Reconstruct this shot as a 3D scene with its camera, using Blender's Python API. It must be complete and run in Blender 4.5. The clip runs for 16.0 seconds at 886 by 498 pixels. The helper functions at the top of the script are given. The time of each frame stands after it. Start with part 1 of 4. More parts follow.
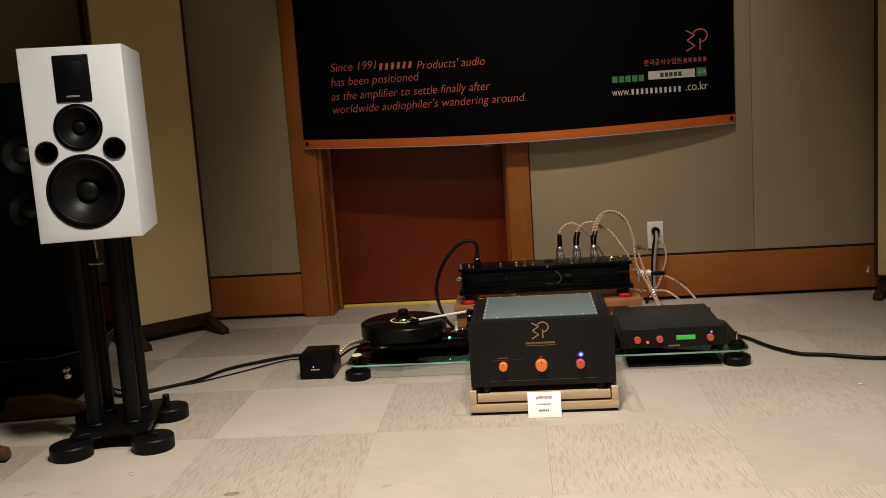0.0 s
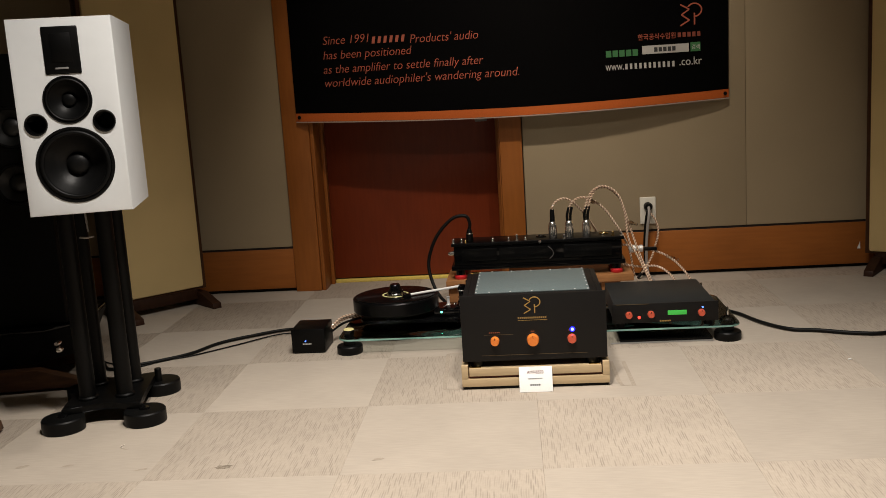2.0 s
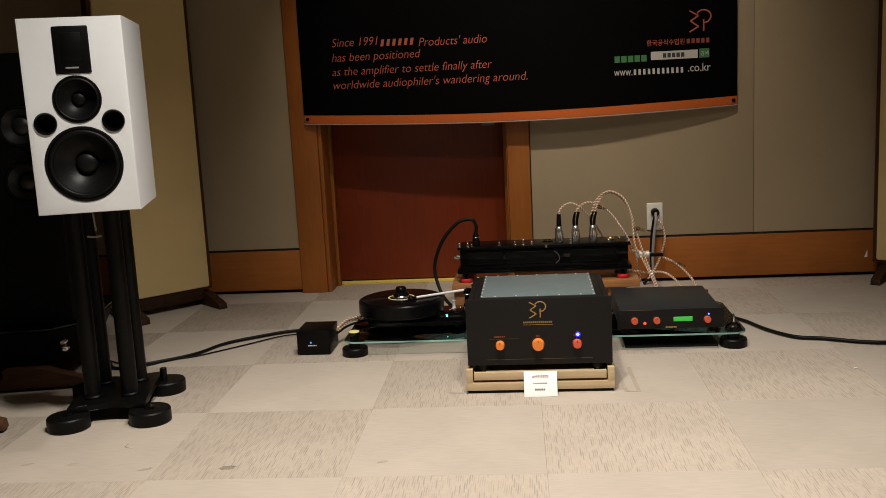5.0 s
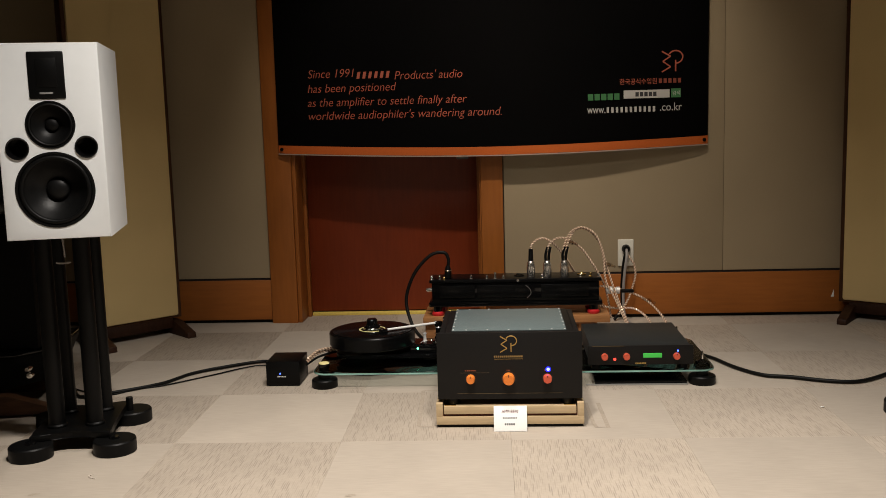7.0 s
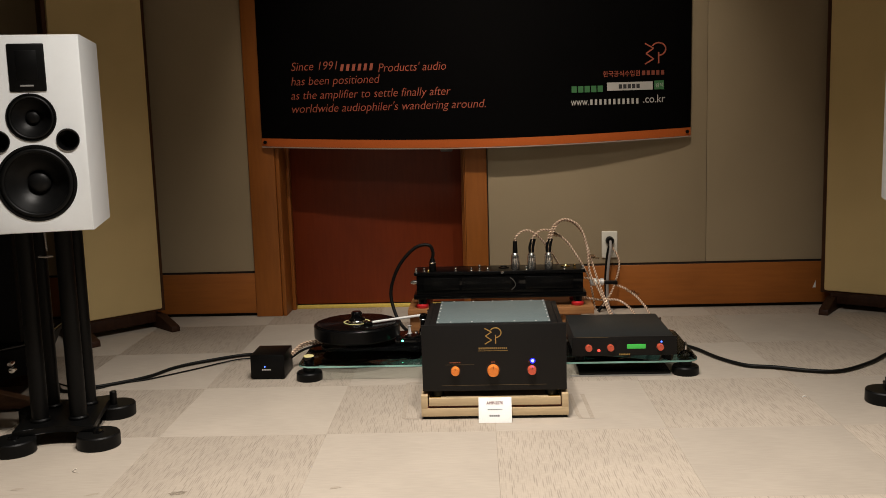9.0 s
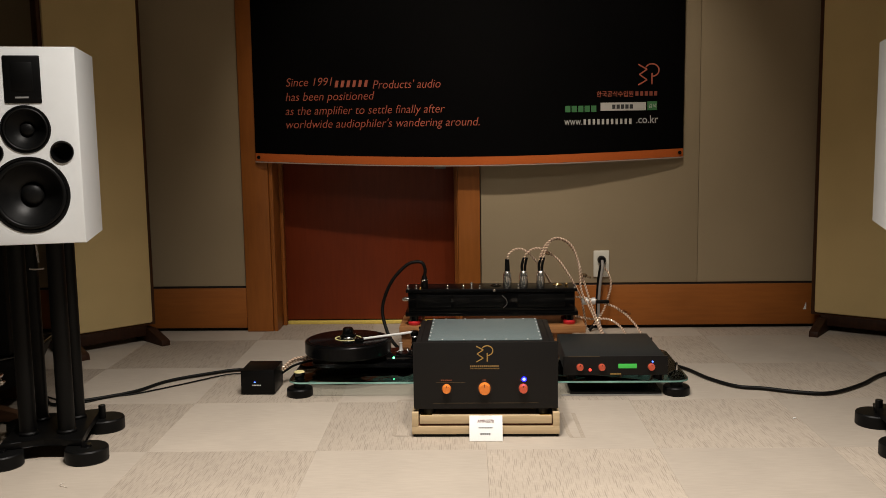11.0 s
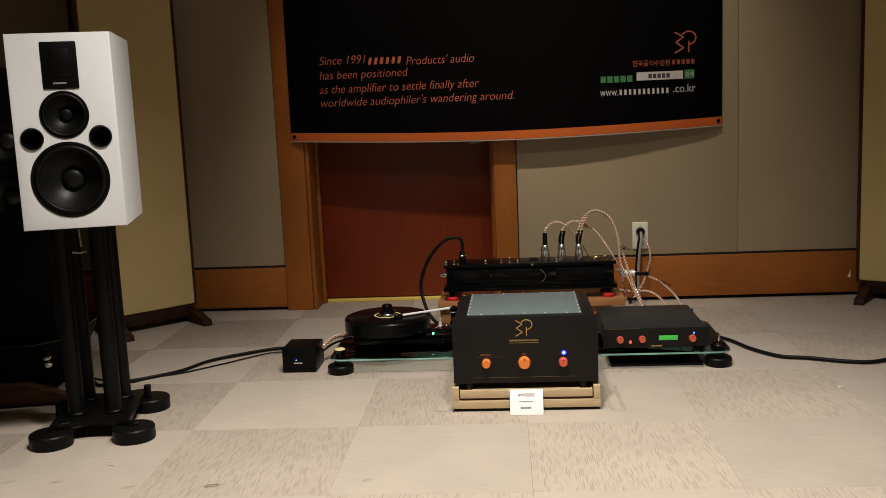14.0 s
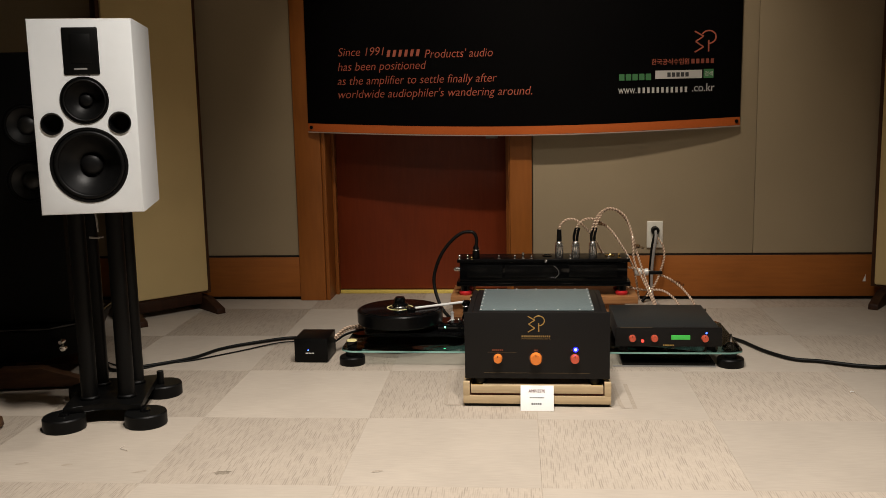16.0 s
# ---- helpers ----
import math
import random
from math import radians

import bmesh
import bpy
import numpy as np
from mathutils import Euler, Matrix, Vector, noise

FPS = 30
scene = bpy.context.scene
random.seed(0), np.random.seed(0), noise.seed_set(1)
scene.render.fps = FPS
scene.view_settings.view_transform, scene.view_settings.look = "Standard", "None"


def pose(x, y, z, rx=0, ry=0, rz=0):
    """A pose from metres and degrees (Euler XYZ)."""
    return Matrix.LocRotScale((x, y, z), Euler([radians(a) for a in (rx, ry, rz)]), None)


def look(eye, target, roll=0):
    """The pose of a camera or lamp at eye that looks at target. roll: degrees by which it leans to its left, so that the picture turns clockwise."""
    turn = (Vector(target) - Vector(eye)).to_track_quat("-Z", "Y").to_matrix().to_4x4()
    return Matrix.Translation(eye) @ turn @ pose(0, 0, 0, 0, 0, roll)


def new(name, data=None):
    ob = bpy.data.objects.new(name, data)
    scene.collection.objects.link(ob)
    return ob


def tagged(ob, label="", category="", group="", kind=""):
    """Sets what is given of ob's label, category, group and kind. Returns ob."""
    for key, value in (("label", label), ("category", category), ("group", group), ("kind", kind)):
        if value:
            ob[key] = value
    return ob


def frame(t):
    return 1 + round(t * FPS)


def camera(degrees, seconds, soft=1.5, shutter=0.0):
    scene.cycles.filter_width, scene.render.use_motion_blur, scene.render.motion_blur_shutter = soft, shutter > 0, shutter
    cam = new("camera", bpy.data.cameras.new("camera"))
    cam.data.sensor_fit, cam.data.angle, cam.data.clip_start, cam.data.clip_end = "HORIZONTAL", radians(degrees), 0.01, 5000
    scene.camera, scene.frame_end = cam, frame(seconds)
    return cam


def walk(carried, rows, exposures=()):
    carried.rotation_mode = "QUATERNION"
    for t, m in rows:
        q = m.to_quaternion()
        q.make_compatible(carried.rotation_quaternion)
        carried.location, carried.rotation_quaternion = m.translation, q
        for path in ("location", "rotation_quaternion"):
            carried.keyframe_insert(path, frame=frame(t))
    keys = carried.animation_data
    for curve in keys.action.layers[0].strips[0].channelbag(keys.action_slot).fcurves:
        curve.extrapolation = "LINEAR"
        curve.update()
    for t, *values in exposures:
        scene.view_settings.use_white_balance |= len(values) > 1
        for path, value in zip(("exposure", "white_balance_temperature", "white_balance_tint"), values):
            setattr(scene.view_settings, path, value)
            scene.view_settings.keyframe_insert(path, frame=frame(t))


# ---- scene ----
# camera: seconds, place, yaw to the left, pitch up, lean
cam = camera(50.0, 16.0, soft=0.6)
PATH = [
    (0.0, -0.0011, -0.0005, 0.9283, 5.580, -8.265, -3.814),
    (0.5, -0.0026, -0.0029, 0.9293, 5.504, -8.619, -3.725),
    (1.0, -0.0013, -0.0008, 0.9263, 5.454, -8.991, -3.605),
    (1.5, 0.0003, 0.0002, 0.9263, 5.283, -9.620, -3.582),
    (2.0, 0.0012, 0.0030, 0.9264, 5.252, -9.795, -3.581),
    (2.5, 0.0010, 0.0036, 0.9257, 5.460, -9.644, -3.344),
    (3.0, -0.0000, 0.0012, 0.9251, 5.545, -9.691, -3.280),
    (5.5, 0.0005, 0.0014, 0.9281, 5.608, -9.473, -2.892),
    (6.0, 0.0007, -0.0009, 0.9287, 5.366, -8.753, -3.129),
    (6.5, -0.0015, -0.0018, 0.9314, 4.815, -8.022, -2.360),
    (7.0, -0.0017, -0.0030, 0.9315, 3.802, -7.725, -1.616),
    (7.5, -0.0002, -0.0030, 0.9311, 3.678, -7.984, -1.599),
    (8.0, -0.0022, -0.0050, 0.9310, 3.654, -8.157, -1.509),
    (8.5, -0.0008, -0.0067, 0.9318, 3.336, -8.119, -1.738),
    (9.0, -0.0004, -0.0051, 0.9294, 2.883, -8.174, -1.716),
    (11.5, -0.0076, -0.0069, 0.9307, 2.379, -7.032, -0.757),
    (12.0, -0.0077, -0.0063, 0.9325, 3.168, -7.086, -0.549),
    (12.5, -0.0093, -0.0039, 0.9324, 3.873, -7.262, -0.663),
    (13.0, -0.0111, -0.0028, 0.9298, 4.248, -7.329, -0.982),
    (13.5, -0.0084, -0.0047, 0.9287, 4.505, -7.597, -1.701),
    (14.0, -0.0038, -0.0033, 0.9267, 4.658, -8.518, -2.473),
    (14.5, -0.0039, -0.0018, 0.9296, 4.708, -8.647, -2.564),
    (15.0, -0.0035, -0.0046, 0.9282, 5.090, -8.591, -2.430),
    (15.5, -0.0073, -0.0058, 0.9277, 5.220, -8.686, -1.748),
    (16.0, -0.0090, -0.0065, 0.9291, 5.436, -8.892, -1.168),
]


def aim(x, y, z, yaw, pitch, lean):
    a, b = radians(yaw), radians(pitch)
    way = Vector((-math.sin(a) * math.cos(b), math.cos(a) * math.cos(b), math.sin(b)))
    return look((x, y, z), Vector((x, y, z)) + way, lean)


walk(cam, [(t, aim(*row)) for t, *row in PATH], exposures=[(0.0, 0.0), (16.0, 0.0)])

# ---- light: warm ceiling downlights and a little room glow ----
world = bpy.data.worlds.new("world")
scene.world = world
world.use_nodes = True
world.node_tree.nodes["Background"].inputs[0].default_value = (0.012, 0.010, 0.008, 1)
world.node_tree.nodes["Background"].inputs[1].default_value = 0.3


def downlight(x, y, z, watts, spread=110, blend=0.9, colour=(1.0, 0.90, 0.79), size=0.03, tilt=(0, 0)):
    lamp = bpy.data.lights.new("downlight_lamp", "SPOT")
    lamp.energy, lamp.color, lamp.spot_size, lamp.spot_blend, lamp.shadow_soft_size = watts, colour, radians(spread), blend, size
    ob = new("downlight_lamp", lamp)
    ob.matrix_basis = look((x, y, z), (x + tilt[0], y + tilt[1] + 0.001, 0))
    return ob


downlight(0.29, 1.47, 2.66, 192, 126, 0.9, colour=(1.0, 0.93, 0.85), size=0.09)
downlight(-0.29, 1.47, 2.66, 256, 126, 0.9, colour=(1.0, 0.93, 0.85), size=0.09)
downlight(-0.06, 2.76, 2.66, 106, 82, 1.0, colour=(1.0, 0.93, 0.85), size=0.05)
downlight(0.42, 2.95, 2.66, 82, 54, 1.0, colour=(1.0, 0.88, 0.74), tilt=(0.0, 2.08))
downlight(-0.46, 2.95, 2.66, 98, 54, 1.0, colour=(1.0, 0.88, 0.74), tilt=(0.25, 2.08))

# ---- materials ----


def mat(name, colour, rough=0.5, metal=0.0, grain=0.0, scale=60.0, stretch=(1, 1, 1), second=None, bump=0.0, broad=0.0, coat=0.0, broad_scale=3.0,
        spec=0.5, vary=0.0, trans=0.0, ior=1.45, edges=(0.35, 0.65), detail=5):
    m = bpy.data.materials.new(name)
    m.use_nodes = True
    nt = m.node_tree
    n, l = nt.nodes, nt.links
    b = n["Principled BSDF"]
    b.inputs["Roughness"].default_value = rough
    b.inputs["Metallic"].default_value = metal
    b.inputs["Coat Weight"].default_value = coat
    b.inputs["Coat Roughness"].default_value = 0.08
    b.inputs["Specular IOR Level"].default_value = spec
    b.inputs["Transmission Weight"].default_value = trans
    b.inputs["IOR"].default_value = ior
    b.inputs["Base Color"].default_value = (*colour, 1)
    if not (grain or broad or bump or vary):
        return m
    co = n.new("ShaderNodeTexCoord")
    mp = n.new("ShaderNodeMapping")
    mp.inputs["Scale"].default_value = stretch
    l.new(co.outputs["Object"], mp.inputs["Vector"])
    fine = n.new("ShaderNodeTexNoise")
    fine.inputs["Scale"].default_value, fine.inputs["Detail"].default_value = scale, detail
    l.new(mp.outputs[0], fine.inputs["Vector"])
    ramp = n.new("ShaderNodeValToRGB")
    ramp.color_ramp.elements[0].position, ramp.color_ramp.elements[1].position = edges
    l.new(fine.outputs["Fac"], ramp.inputs["Fac"])
    mix = n.new("ShaderNodeMix")
    mix.data_type = "RGBA"
    dark = second or tuple(c * (1 - grain) for c in colour)
    mix.inputs[6].default_value, mix.inputs[7].default_value = (*dark, 1), (*colour, 1)
    l.new(ramp.outputs["Color"], mix.inputs[0])
    out = mix.outputs[2]
    if broad:
        big = n.new("ShaderNodeTexNoise")
        big.inputs["Scale"].default_value, big.inputs["Detail"].default_value = broad_scale, 3
        l.new(co.outputs["Object"], big.inputs["Vector"])
        rng = n.new("ShaderNodeMapRange")
        rng.inputs[1].default_value, rng.inputs[2].default_value = 0.3, 0.7
        rng.inputs[3].default_value, rng.inputs[4].default_value = 1 - broad, 1.0
        l.new(big.outputs["Fac"], rng.inputs[0])
        mul = n.new("ShaderNodeMix")
        mul.data_type, mul.blend_type = "RGBA", "MULTIPLY"
        mul.inputs[0].default_value = 1
        l.new(out, mul.inputs[6])
        l.new(rng.outputs[0], mul.inputs[7])
        out = mul.outputs[2]
    if vary:
        info = n.new("ShaderNodeObjectInfo")
        rng2 = n.new("ShaderNodeMapRange")
        rng2.inputs[3].default_value, rng2.inputs[4].default_value = 1 - vary, 1.0
        l.new(info.outputs["Random"], rng2.inputs[0])
        mul2 = n.new("ShaderNodeMix")
        mul2.data_type, mul2.blend_type = "RGBA", "MULTIPLY"
        mul2.inputs[0].default_value = 1
        l.new(out, mul2.inputs[6])
        l.new(rng2.outputs[0], mul2.inputs[7])
        out = mul2.outputs[2]
    l.new(out, b.inputs["Base Color"])
    if bump:
        bp = n.new("ShaderNodeBump")
        bp.inputs["Strength"].default_value, bp.inputs["Distance"].default_value = bump, 0.004
        l.new(fine.outputs["Fac"], bp.inputs["Height"])
        l.new(bp.outputs[0], b.inputs["Normal"])
    return m


def glow(name, colour, strength):
    m = mat(name, colour, 0.4)
    b = m.node_tree.nodes["Principled BSDF"]
    b.inputs["Emission Color"].default_value, b.inputs["Emission Strength"].default_value = (*colour, 1), strength
    return m


def clear_glass(name, tint, rough=0.02):
    m = bpy.data.materials.new(name)
    m.use_nodes = True
    n, l = m.node_tree.nodes, m.node_tree.links
    n.remove(n["Principled BSDF"])
    see, shine, mix, fres = n.new("ShaderNodeBsdfTransparent"), n.new("ShaderNodeBsdfGlossy"), n.new("ShaderNodeMixShader"), n.new("ShaderNodeFresnel")
    see.inputs[0].default_value = (*tint, 1)
    shine.inputs["Roughness"].default_value = rough
    fres.inputs["IOR"].default_value = 1.5
    l.new(fres.outputs[0], mix.inputs[0])
    l.new(see.outputs[0], mix.inputs[1])
    l.new(shine.outputs[0], mix.inputs[2])
    l.new(mix.outputs[0], n["Material Output"].inputs["Surface"])
    return m




def tufted(name, colour, depth, across=190.0, along=12.0):
    """Loop-pile carpet: rows of short sunken dashes between raised tufts, some missing."""
    m = mat(name, colour, 0.95, grain=0.06, scale=90, broad=0.10, vary=0.10, spec=0.1, broad_scale=4.0)
    n, l = m.node_tree.nodes, m.node_tree.links
    b = n["Principled BSDF"]
    plain = b.inputs["Base Color"].links[0].from_socket

    def node(kind, op=None, *values):
        x = n.new(kind)
        if op:
            x.operation = op
        for k, v in enumerate(values):
            if isinstance(v, (int, float)):
                x.inputs[k].default_value = v
            elif v is not None:
                l.new(v, x.inputs[k])
        return x

    co = n.new("ShaderNodeTexCoord")
    sep = node("ShaderNodeSeparateXYZ", None, co.outputs["Object"])
    wob = n.new("ShaderNodeTexNoise")
    wob.inputs["Scale"].default_value, wob.inputs["Detail"].default_value = 6.0, 2.0
    l.new(co.outputs["Object"], wob.inputs["Vector"])
    u0 = node("ShaderNodeMath", "MULTIPLY_ADD", sep.outputs[0], across, None)
    l.new(node("ShaderNodeMath", "MULTIPLY", wob.outputs["Fac"], 2.6).outputs[0], u0.inputs[2])
    col = node("ShaderNodeMath", "FLOOR", u0.outputs[0])
    lane = n.new("ShaderNodeTexWhiteNoise")
    lane.noise_dimensions = "1D"
    l.new(col.outputs[0], lane.inputs["W"])
    v0 = node("ShaderNodeMath", "MULTIPLY_ADD", sep.outputs[1], along, lane.outputs["Value"])
    row = node("ShaderNodeMath", "FLOOR", v0.outputs[0])
    cell = node("ShaderNodeCombineXYZ", None, col.outputs[0], row.outputs[0])
    chance = n.new("ShaderNodeTexWhiteNoise")
    chance.noise_dimensions = "2D"
    l.new(cell.outputs[0], chance.inputs["Vector"])
    f = node("ShaderNodeMath", "ABSOLUTE", node("ShaderNodeMath", "SUBTRACT", node("ShaderNodeMath", "FRACT", u0.outputs[0]).outputs[0], 0.5).outputs[0])
    g = node("ShaderNodeMath", "ABSOLUTE", node("ShaderNodeMath", "SUBTRACT", node("ShaderNodeMath", "FRACT", v0.outputs[0]).outputs[0], 0.5).outputs[0])

    def fade(value, lo, hi):
        x = n.new("ShaderNodeMapRange")
        x.interpolation_type = "SMOOTHSTEP"
        l.new(value, x.inputs[0])
        x.inputs[1].default_value, x.inputs[2].default_value, x.inputs[3].default_value, x.inputs[4].default_value = lo, hi, 1.0, 0.0
        return x.outputs[0]

    dash = node("ShaderNodeMath", "MULTIPLY", fade(f.outputs[0], 0.05, 0.50), fade(g.outputs[0], 0.15, 0.50))
    dash = node("ShaderNodeMath", "MULTIPLY", dash.outputs[0], fade(chance.outputs["Value"], -0.6, 1.25))
    dark = node("ShaderNodeMath", "MULTIPLY_ADD", dash.outputs[0], -depth, 1.0)
    mul = n.new("ShaderNodeMix")
    mul.data_type, mul.blend_type = "RGBA", "MULTIPLY"
    mul.inputs[0].default_value = 1
    l.new(plain, mul.inputs[6])
    l.new(dark.outputs[0], mul.inputs[7])
    l.new(mul.outputs[2], b.inputs["Base Color"])
    bp = n.new("ShaderNodeBump")
    bp.inputs["Strength"].default_value, bp.inputs["Distance"].default_value = 0.25, 0.003
    l.new(dark.outputs[0], bp.inputs["Height"])
    # the pile leans to one side
    geo = n.new("ShaderNodeNewGeometry")
    lean = n.new("ShaderNodeVectorMath")
    lean.operation = "ADD"
    l.new(geo.outputs["Normal"], lean.inputs[0])
    lean.inputs[1].default_value = (-0.20, 0.22, 0.0)
    unit = n.new("ShaderNodeVectorMath")
    unit.operation = "NORMALIZE"
    l.new(lean.outputs[0], unit.inputs[0])
    l.new(unit.outputs[0], bp.inputs["Normal"])
    l.new(bp.outputs[0], b.inputs["Normal"])
    return m


CARPET = tufted("carpet_tufted_pile", (0.520, 0.443, 0.361), 0.40)
CARPET_X = mat("carpet_pile_across", (0.465, 0.402, 0.332), 0.95, grain=0.05, scale=1, stretch=(250, 19, 1), bump=0.14, broad=0.10, vary=0.10, spec=0.1, edges=(0.37, 0.62), detail=0.6, broad_scale=4.0)
DARKER_PILE = mat("darker_carpet", (0.415, 0.352, 0.282), 0.95, grain=0.15, scale=160, broad=0.15, broad_scale=20, spec=0.1)
SCUFF = mat("scuffed_carpet", (0.34, 0.285, 0.22), 0.95, grain=0.4, scale=150, broad=0.3, broad_scale=40, spec=0.1)
UNDERLAY = mat("carpet_joint", (0.33, 0.28, 0.22), 0.95, grain=0.2, scale=80)
FABRIC = mat("grey_wall_fabric", (0.405, 0.322, 0.208), 0.9, grain=0.12, scale=500, bump=0.12, broad=0.08, spec=0.1)
CREAM = mat("cream_panel_fabric", (0.78, 0.595, 0.290), 0.92, grain=0.10, scale=420, bump=0.15, broad=0.12, spec=0.1)
WOOD = mat("orange_trim_wood", (0.36, 0.118, 0.024), 0.42, grain=0.12, scale=8, stretch=(0.8, 8, 8), bump=0.02, broad=0.18, spec=0.3)
WOOD_V = mat("orange_trim_wood_upright", (0.36, 0.118, 0.024), 0.42, grain=0.12, scale=8, stretch=(8, 8, 0.8), bump=0.02, broad=0.18, spec=0.3)
DOOR = mat("red_brown_door_veneer", (0.200, 0.034, 0.010), 0.38, grain=0.13, scale=9, stretch=(9, 9, 0.7), bump=0.02, broad=0.2, spec=0.3)
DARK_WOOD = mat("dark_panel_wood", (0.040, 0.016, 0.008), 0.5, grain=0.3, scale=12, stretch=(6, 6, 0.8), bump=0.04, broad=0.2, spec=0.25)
EDGE_WOOD = mat("brown_edge_wood", (0.085, 0.034, 0.014), 0.5, grain=0.35, scale=10, stretch=(6, 6, 0.8), bump=0.05, broad=0.3, spec=0.25)
FOOT_WOOD = mat("brown_foot_wood", (0.11, 0.05, 0.024), 0.5, grain=0.35, scale=14, stretch=(1, 6, 6), bump=0.05, broad=0.2, spec=0.3)
SLOT_RED = mat("red_brown_slot", (0.10, 0.018, 0.010), 0.5, grain=0.2, scale=60)
GROOVE = mat("dark_groove", (0.015, 0.010, 0.008), 0.8)
# plaster and ceiling tones kept dark so less light bounces round the room
PLASTER = mat("low_bounce_plaster", (0.15, 0.13, 0.10), 0.9, grain=0.08, scale=120, bump=0.1, broad=0.1)
CEIL = mat("low_bounce_ceiling", (0.32, 0.30, 0.27), 0.9, grain=0.06, scale=150, bump=0.1, broad=0.06)
BRASS = mat("yellow_threshold_strip", (0.85, 0.66, 0.16), 0.35, metal=0.2, grain=0.12, scale=90)
BANNER = mat("black_banner_vinyl", (0.0018, 0.0016, 0.0017), 0.6, grain=0.25, scale=300, bump=0.03, broad=0.3, spec=0.04)
ORANGE = mat("orange_banner_band", (0.52, 0.115, 0.022), 0.55, grain=0.1, scale=200, broad=0.12, spec=0.2)
INK_ORANGE = mat("orange_print", (0.42, 0.100, 0.056), 0.6, broad=0.1)
INK_DIM = mat("faint_orange_print", (0.20, 0.055, 0.022), 0.6)
INK_WHITE = mat("white_print", (0.50, 0.48, 0.45), 0.6, broad=0.1)
INK_FADED = mat("faded_orange_print", (0.24, 0.055, 0.030), 0.6, broad=0.1)
INK_PALE = mat("pale_cut_vinyl", (0.36, 0.27, 0.22), 0.6, broad=0.1)
INK_GREEN = mat("green_print", (0.045, 0.18, 0.06), 0.6, broad=0.1)
INK_DARK = mat("dark_print", (0.03, 0.03, 0.03), 0.6)
INK_RED = mat("dull_red_print", (0.17, 0.06, 0.065), 0.6)
WHITE = mat("white_lacquer", (0.66, 0.675, 0.68), 0.30, grain=0.02, scale=30, broad=0.03, coat=0.12)
BLACK_STEEL = mat("black_painted_steel", (0.0026, 0.0026, 0.0026), 0.42, grain=0.3, scale=160, bump=0.03, broad=0.2, spec=0.19)
RUBBER = mat("black_rubber", (0.0035, 0.0035, 0.0035), 0.45, grain=0.2, scale=120, bump=0.05, spec=0.18)
CONE = mat("black_paper_cone", (0.0045, 0.0045, 0.0045), 0.42, grain=0.3, scale=90, bump=0.04, spec=0.22)
SURROUND = mat("rubber_surround", (0.0032, 0.0032, 0.0032), 0.44, grain=0.1, scale=90, spec=0.16)
GLOSS = mat("black_gloss", (0.0030, 0.0030, 0.0032), 0.10, grain=0.1, scale=20, spec=0.4)
SATIN = mat("black_anodised", (0.0090, 0.0080, 0.0074), 0.45, grain=0.12, scale=400, bump=0.03, broad=0.1, spec=0.25)
LID = mat("dark_grey_case", (0.022, 0.025, 0.026), 0.42, grain=0.15, scale=350, bump=0.03, broad=0.12, spec=0.3)
MESH_PLATE = mat("grey_green_perforated_plate", (0.20, 0.25, 0.25), 0.42, metal=0.35, grain=0.35, scale=420, bump=0.15, broad=0.08)
PALE_WOOD = mat("pale_birch", (0.60, 0.45, 0.265), 0.38, grain=0.14, scale=12, stretch=(0.8, 9, 9), bump=0.03, broad=0.12)
PLANK = mat("orange_plank", (0.42, 0.19, 0.07), 0.42, grain=0.3, scale=12, stretch=(0.8, 9, 9), bump=0.03, broad=0.12)
KNOB = mat("orange_knob", (0.80, 0.22, 0.035), 0.38, grain=0.08, scale=200)
KNOB_RED = mat("red_orange_knob", (0.62, 0.10, 0.05), 0.38, grain=0.08, scale=200)
GOLD = mat("gold_print", (0.36, 0.22, 0.06), 0.45, metal=0.2)
GOLD_SOFT = mat("soft_gold_print", (0.24, 0.145, 0.045), 0.5)
GOLD_DIM = mat("faint_gold_print", (0.085, 0.058, 0.026), 0.5)
GOLD_METAL = mat("gold_metal", (0.70, 0.50, 0.20), 0.25, metal=1.0)
CHROME = mat("chrome", (0.80, 0.78, 0.75), 0.17, metal=1.0)
NICKEL = mat("bright_nickel", (0.82, 0.79, 0.74), 0.19, metal=0.95, grain=0.06, scale=120)
PIANO = mat("black_deck_lacquer", (0.0030, 0.0030, 0.0032), 0.30, grain=0.1, scale=20, spec=0.2)
PLATTER = mat("black_acrylic_platter", (0.0028, 0.0028, 0.0030), 0.28, grain=0.1, scale=20, spec=0.16)
ALU = mat("pale_aluminium", (0.72, 0.71, 0.69), 0.3, metal=0.35, grain=0.1, scale=120)
COPPER = mat("copper_litz", (1.0, 0.77, 0.57), 0.20, metal=0.20, grain=0.10, scale=200, spec=0.9)
PALE_STRAND = mat("pale_sleeved_strand", (0.40, 0.27, 0.20), 0.12, grain=0.15, scale=150, spec=0.8)
SLEEVE = clear_glass("clear_sleeve", (0.90, 0.84, 0.79), 0.06)
CORD = mat("black_cord", (0.004, 0.004, 0.0035), 0.5, grain=0.15, scale=300, bump=0.05, spec=0.2)
GREY_CORD = mat("grey_cord", (0.30, 0.28, 0.26), 0.5, grain=0.1, scale=200)
DULL_METAL = mat("dull_dark_metal", (0.16, 0.14, 0.12), 0.35, metal=0.6, grain=0.2, scale=60)
DULL_WIRE = mat("dull_grey_wire", (0.085, 0.080, 0.076), 0.45, grain=0.1, scale=200)
IVORY = mat("ivory_plastic", (0.72, 0.69, 0.60), 0.4, grain=0.04, scale=60)
FIBRE = mat("pale_fibre", (0.62, 0.56, 0.48), 0.8)
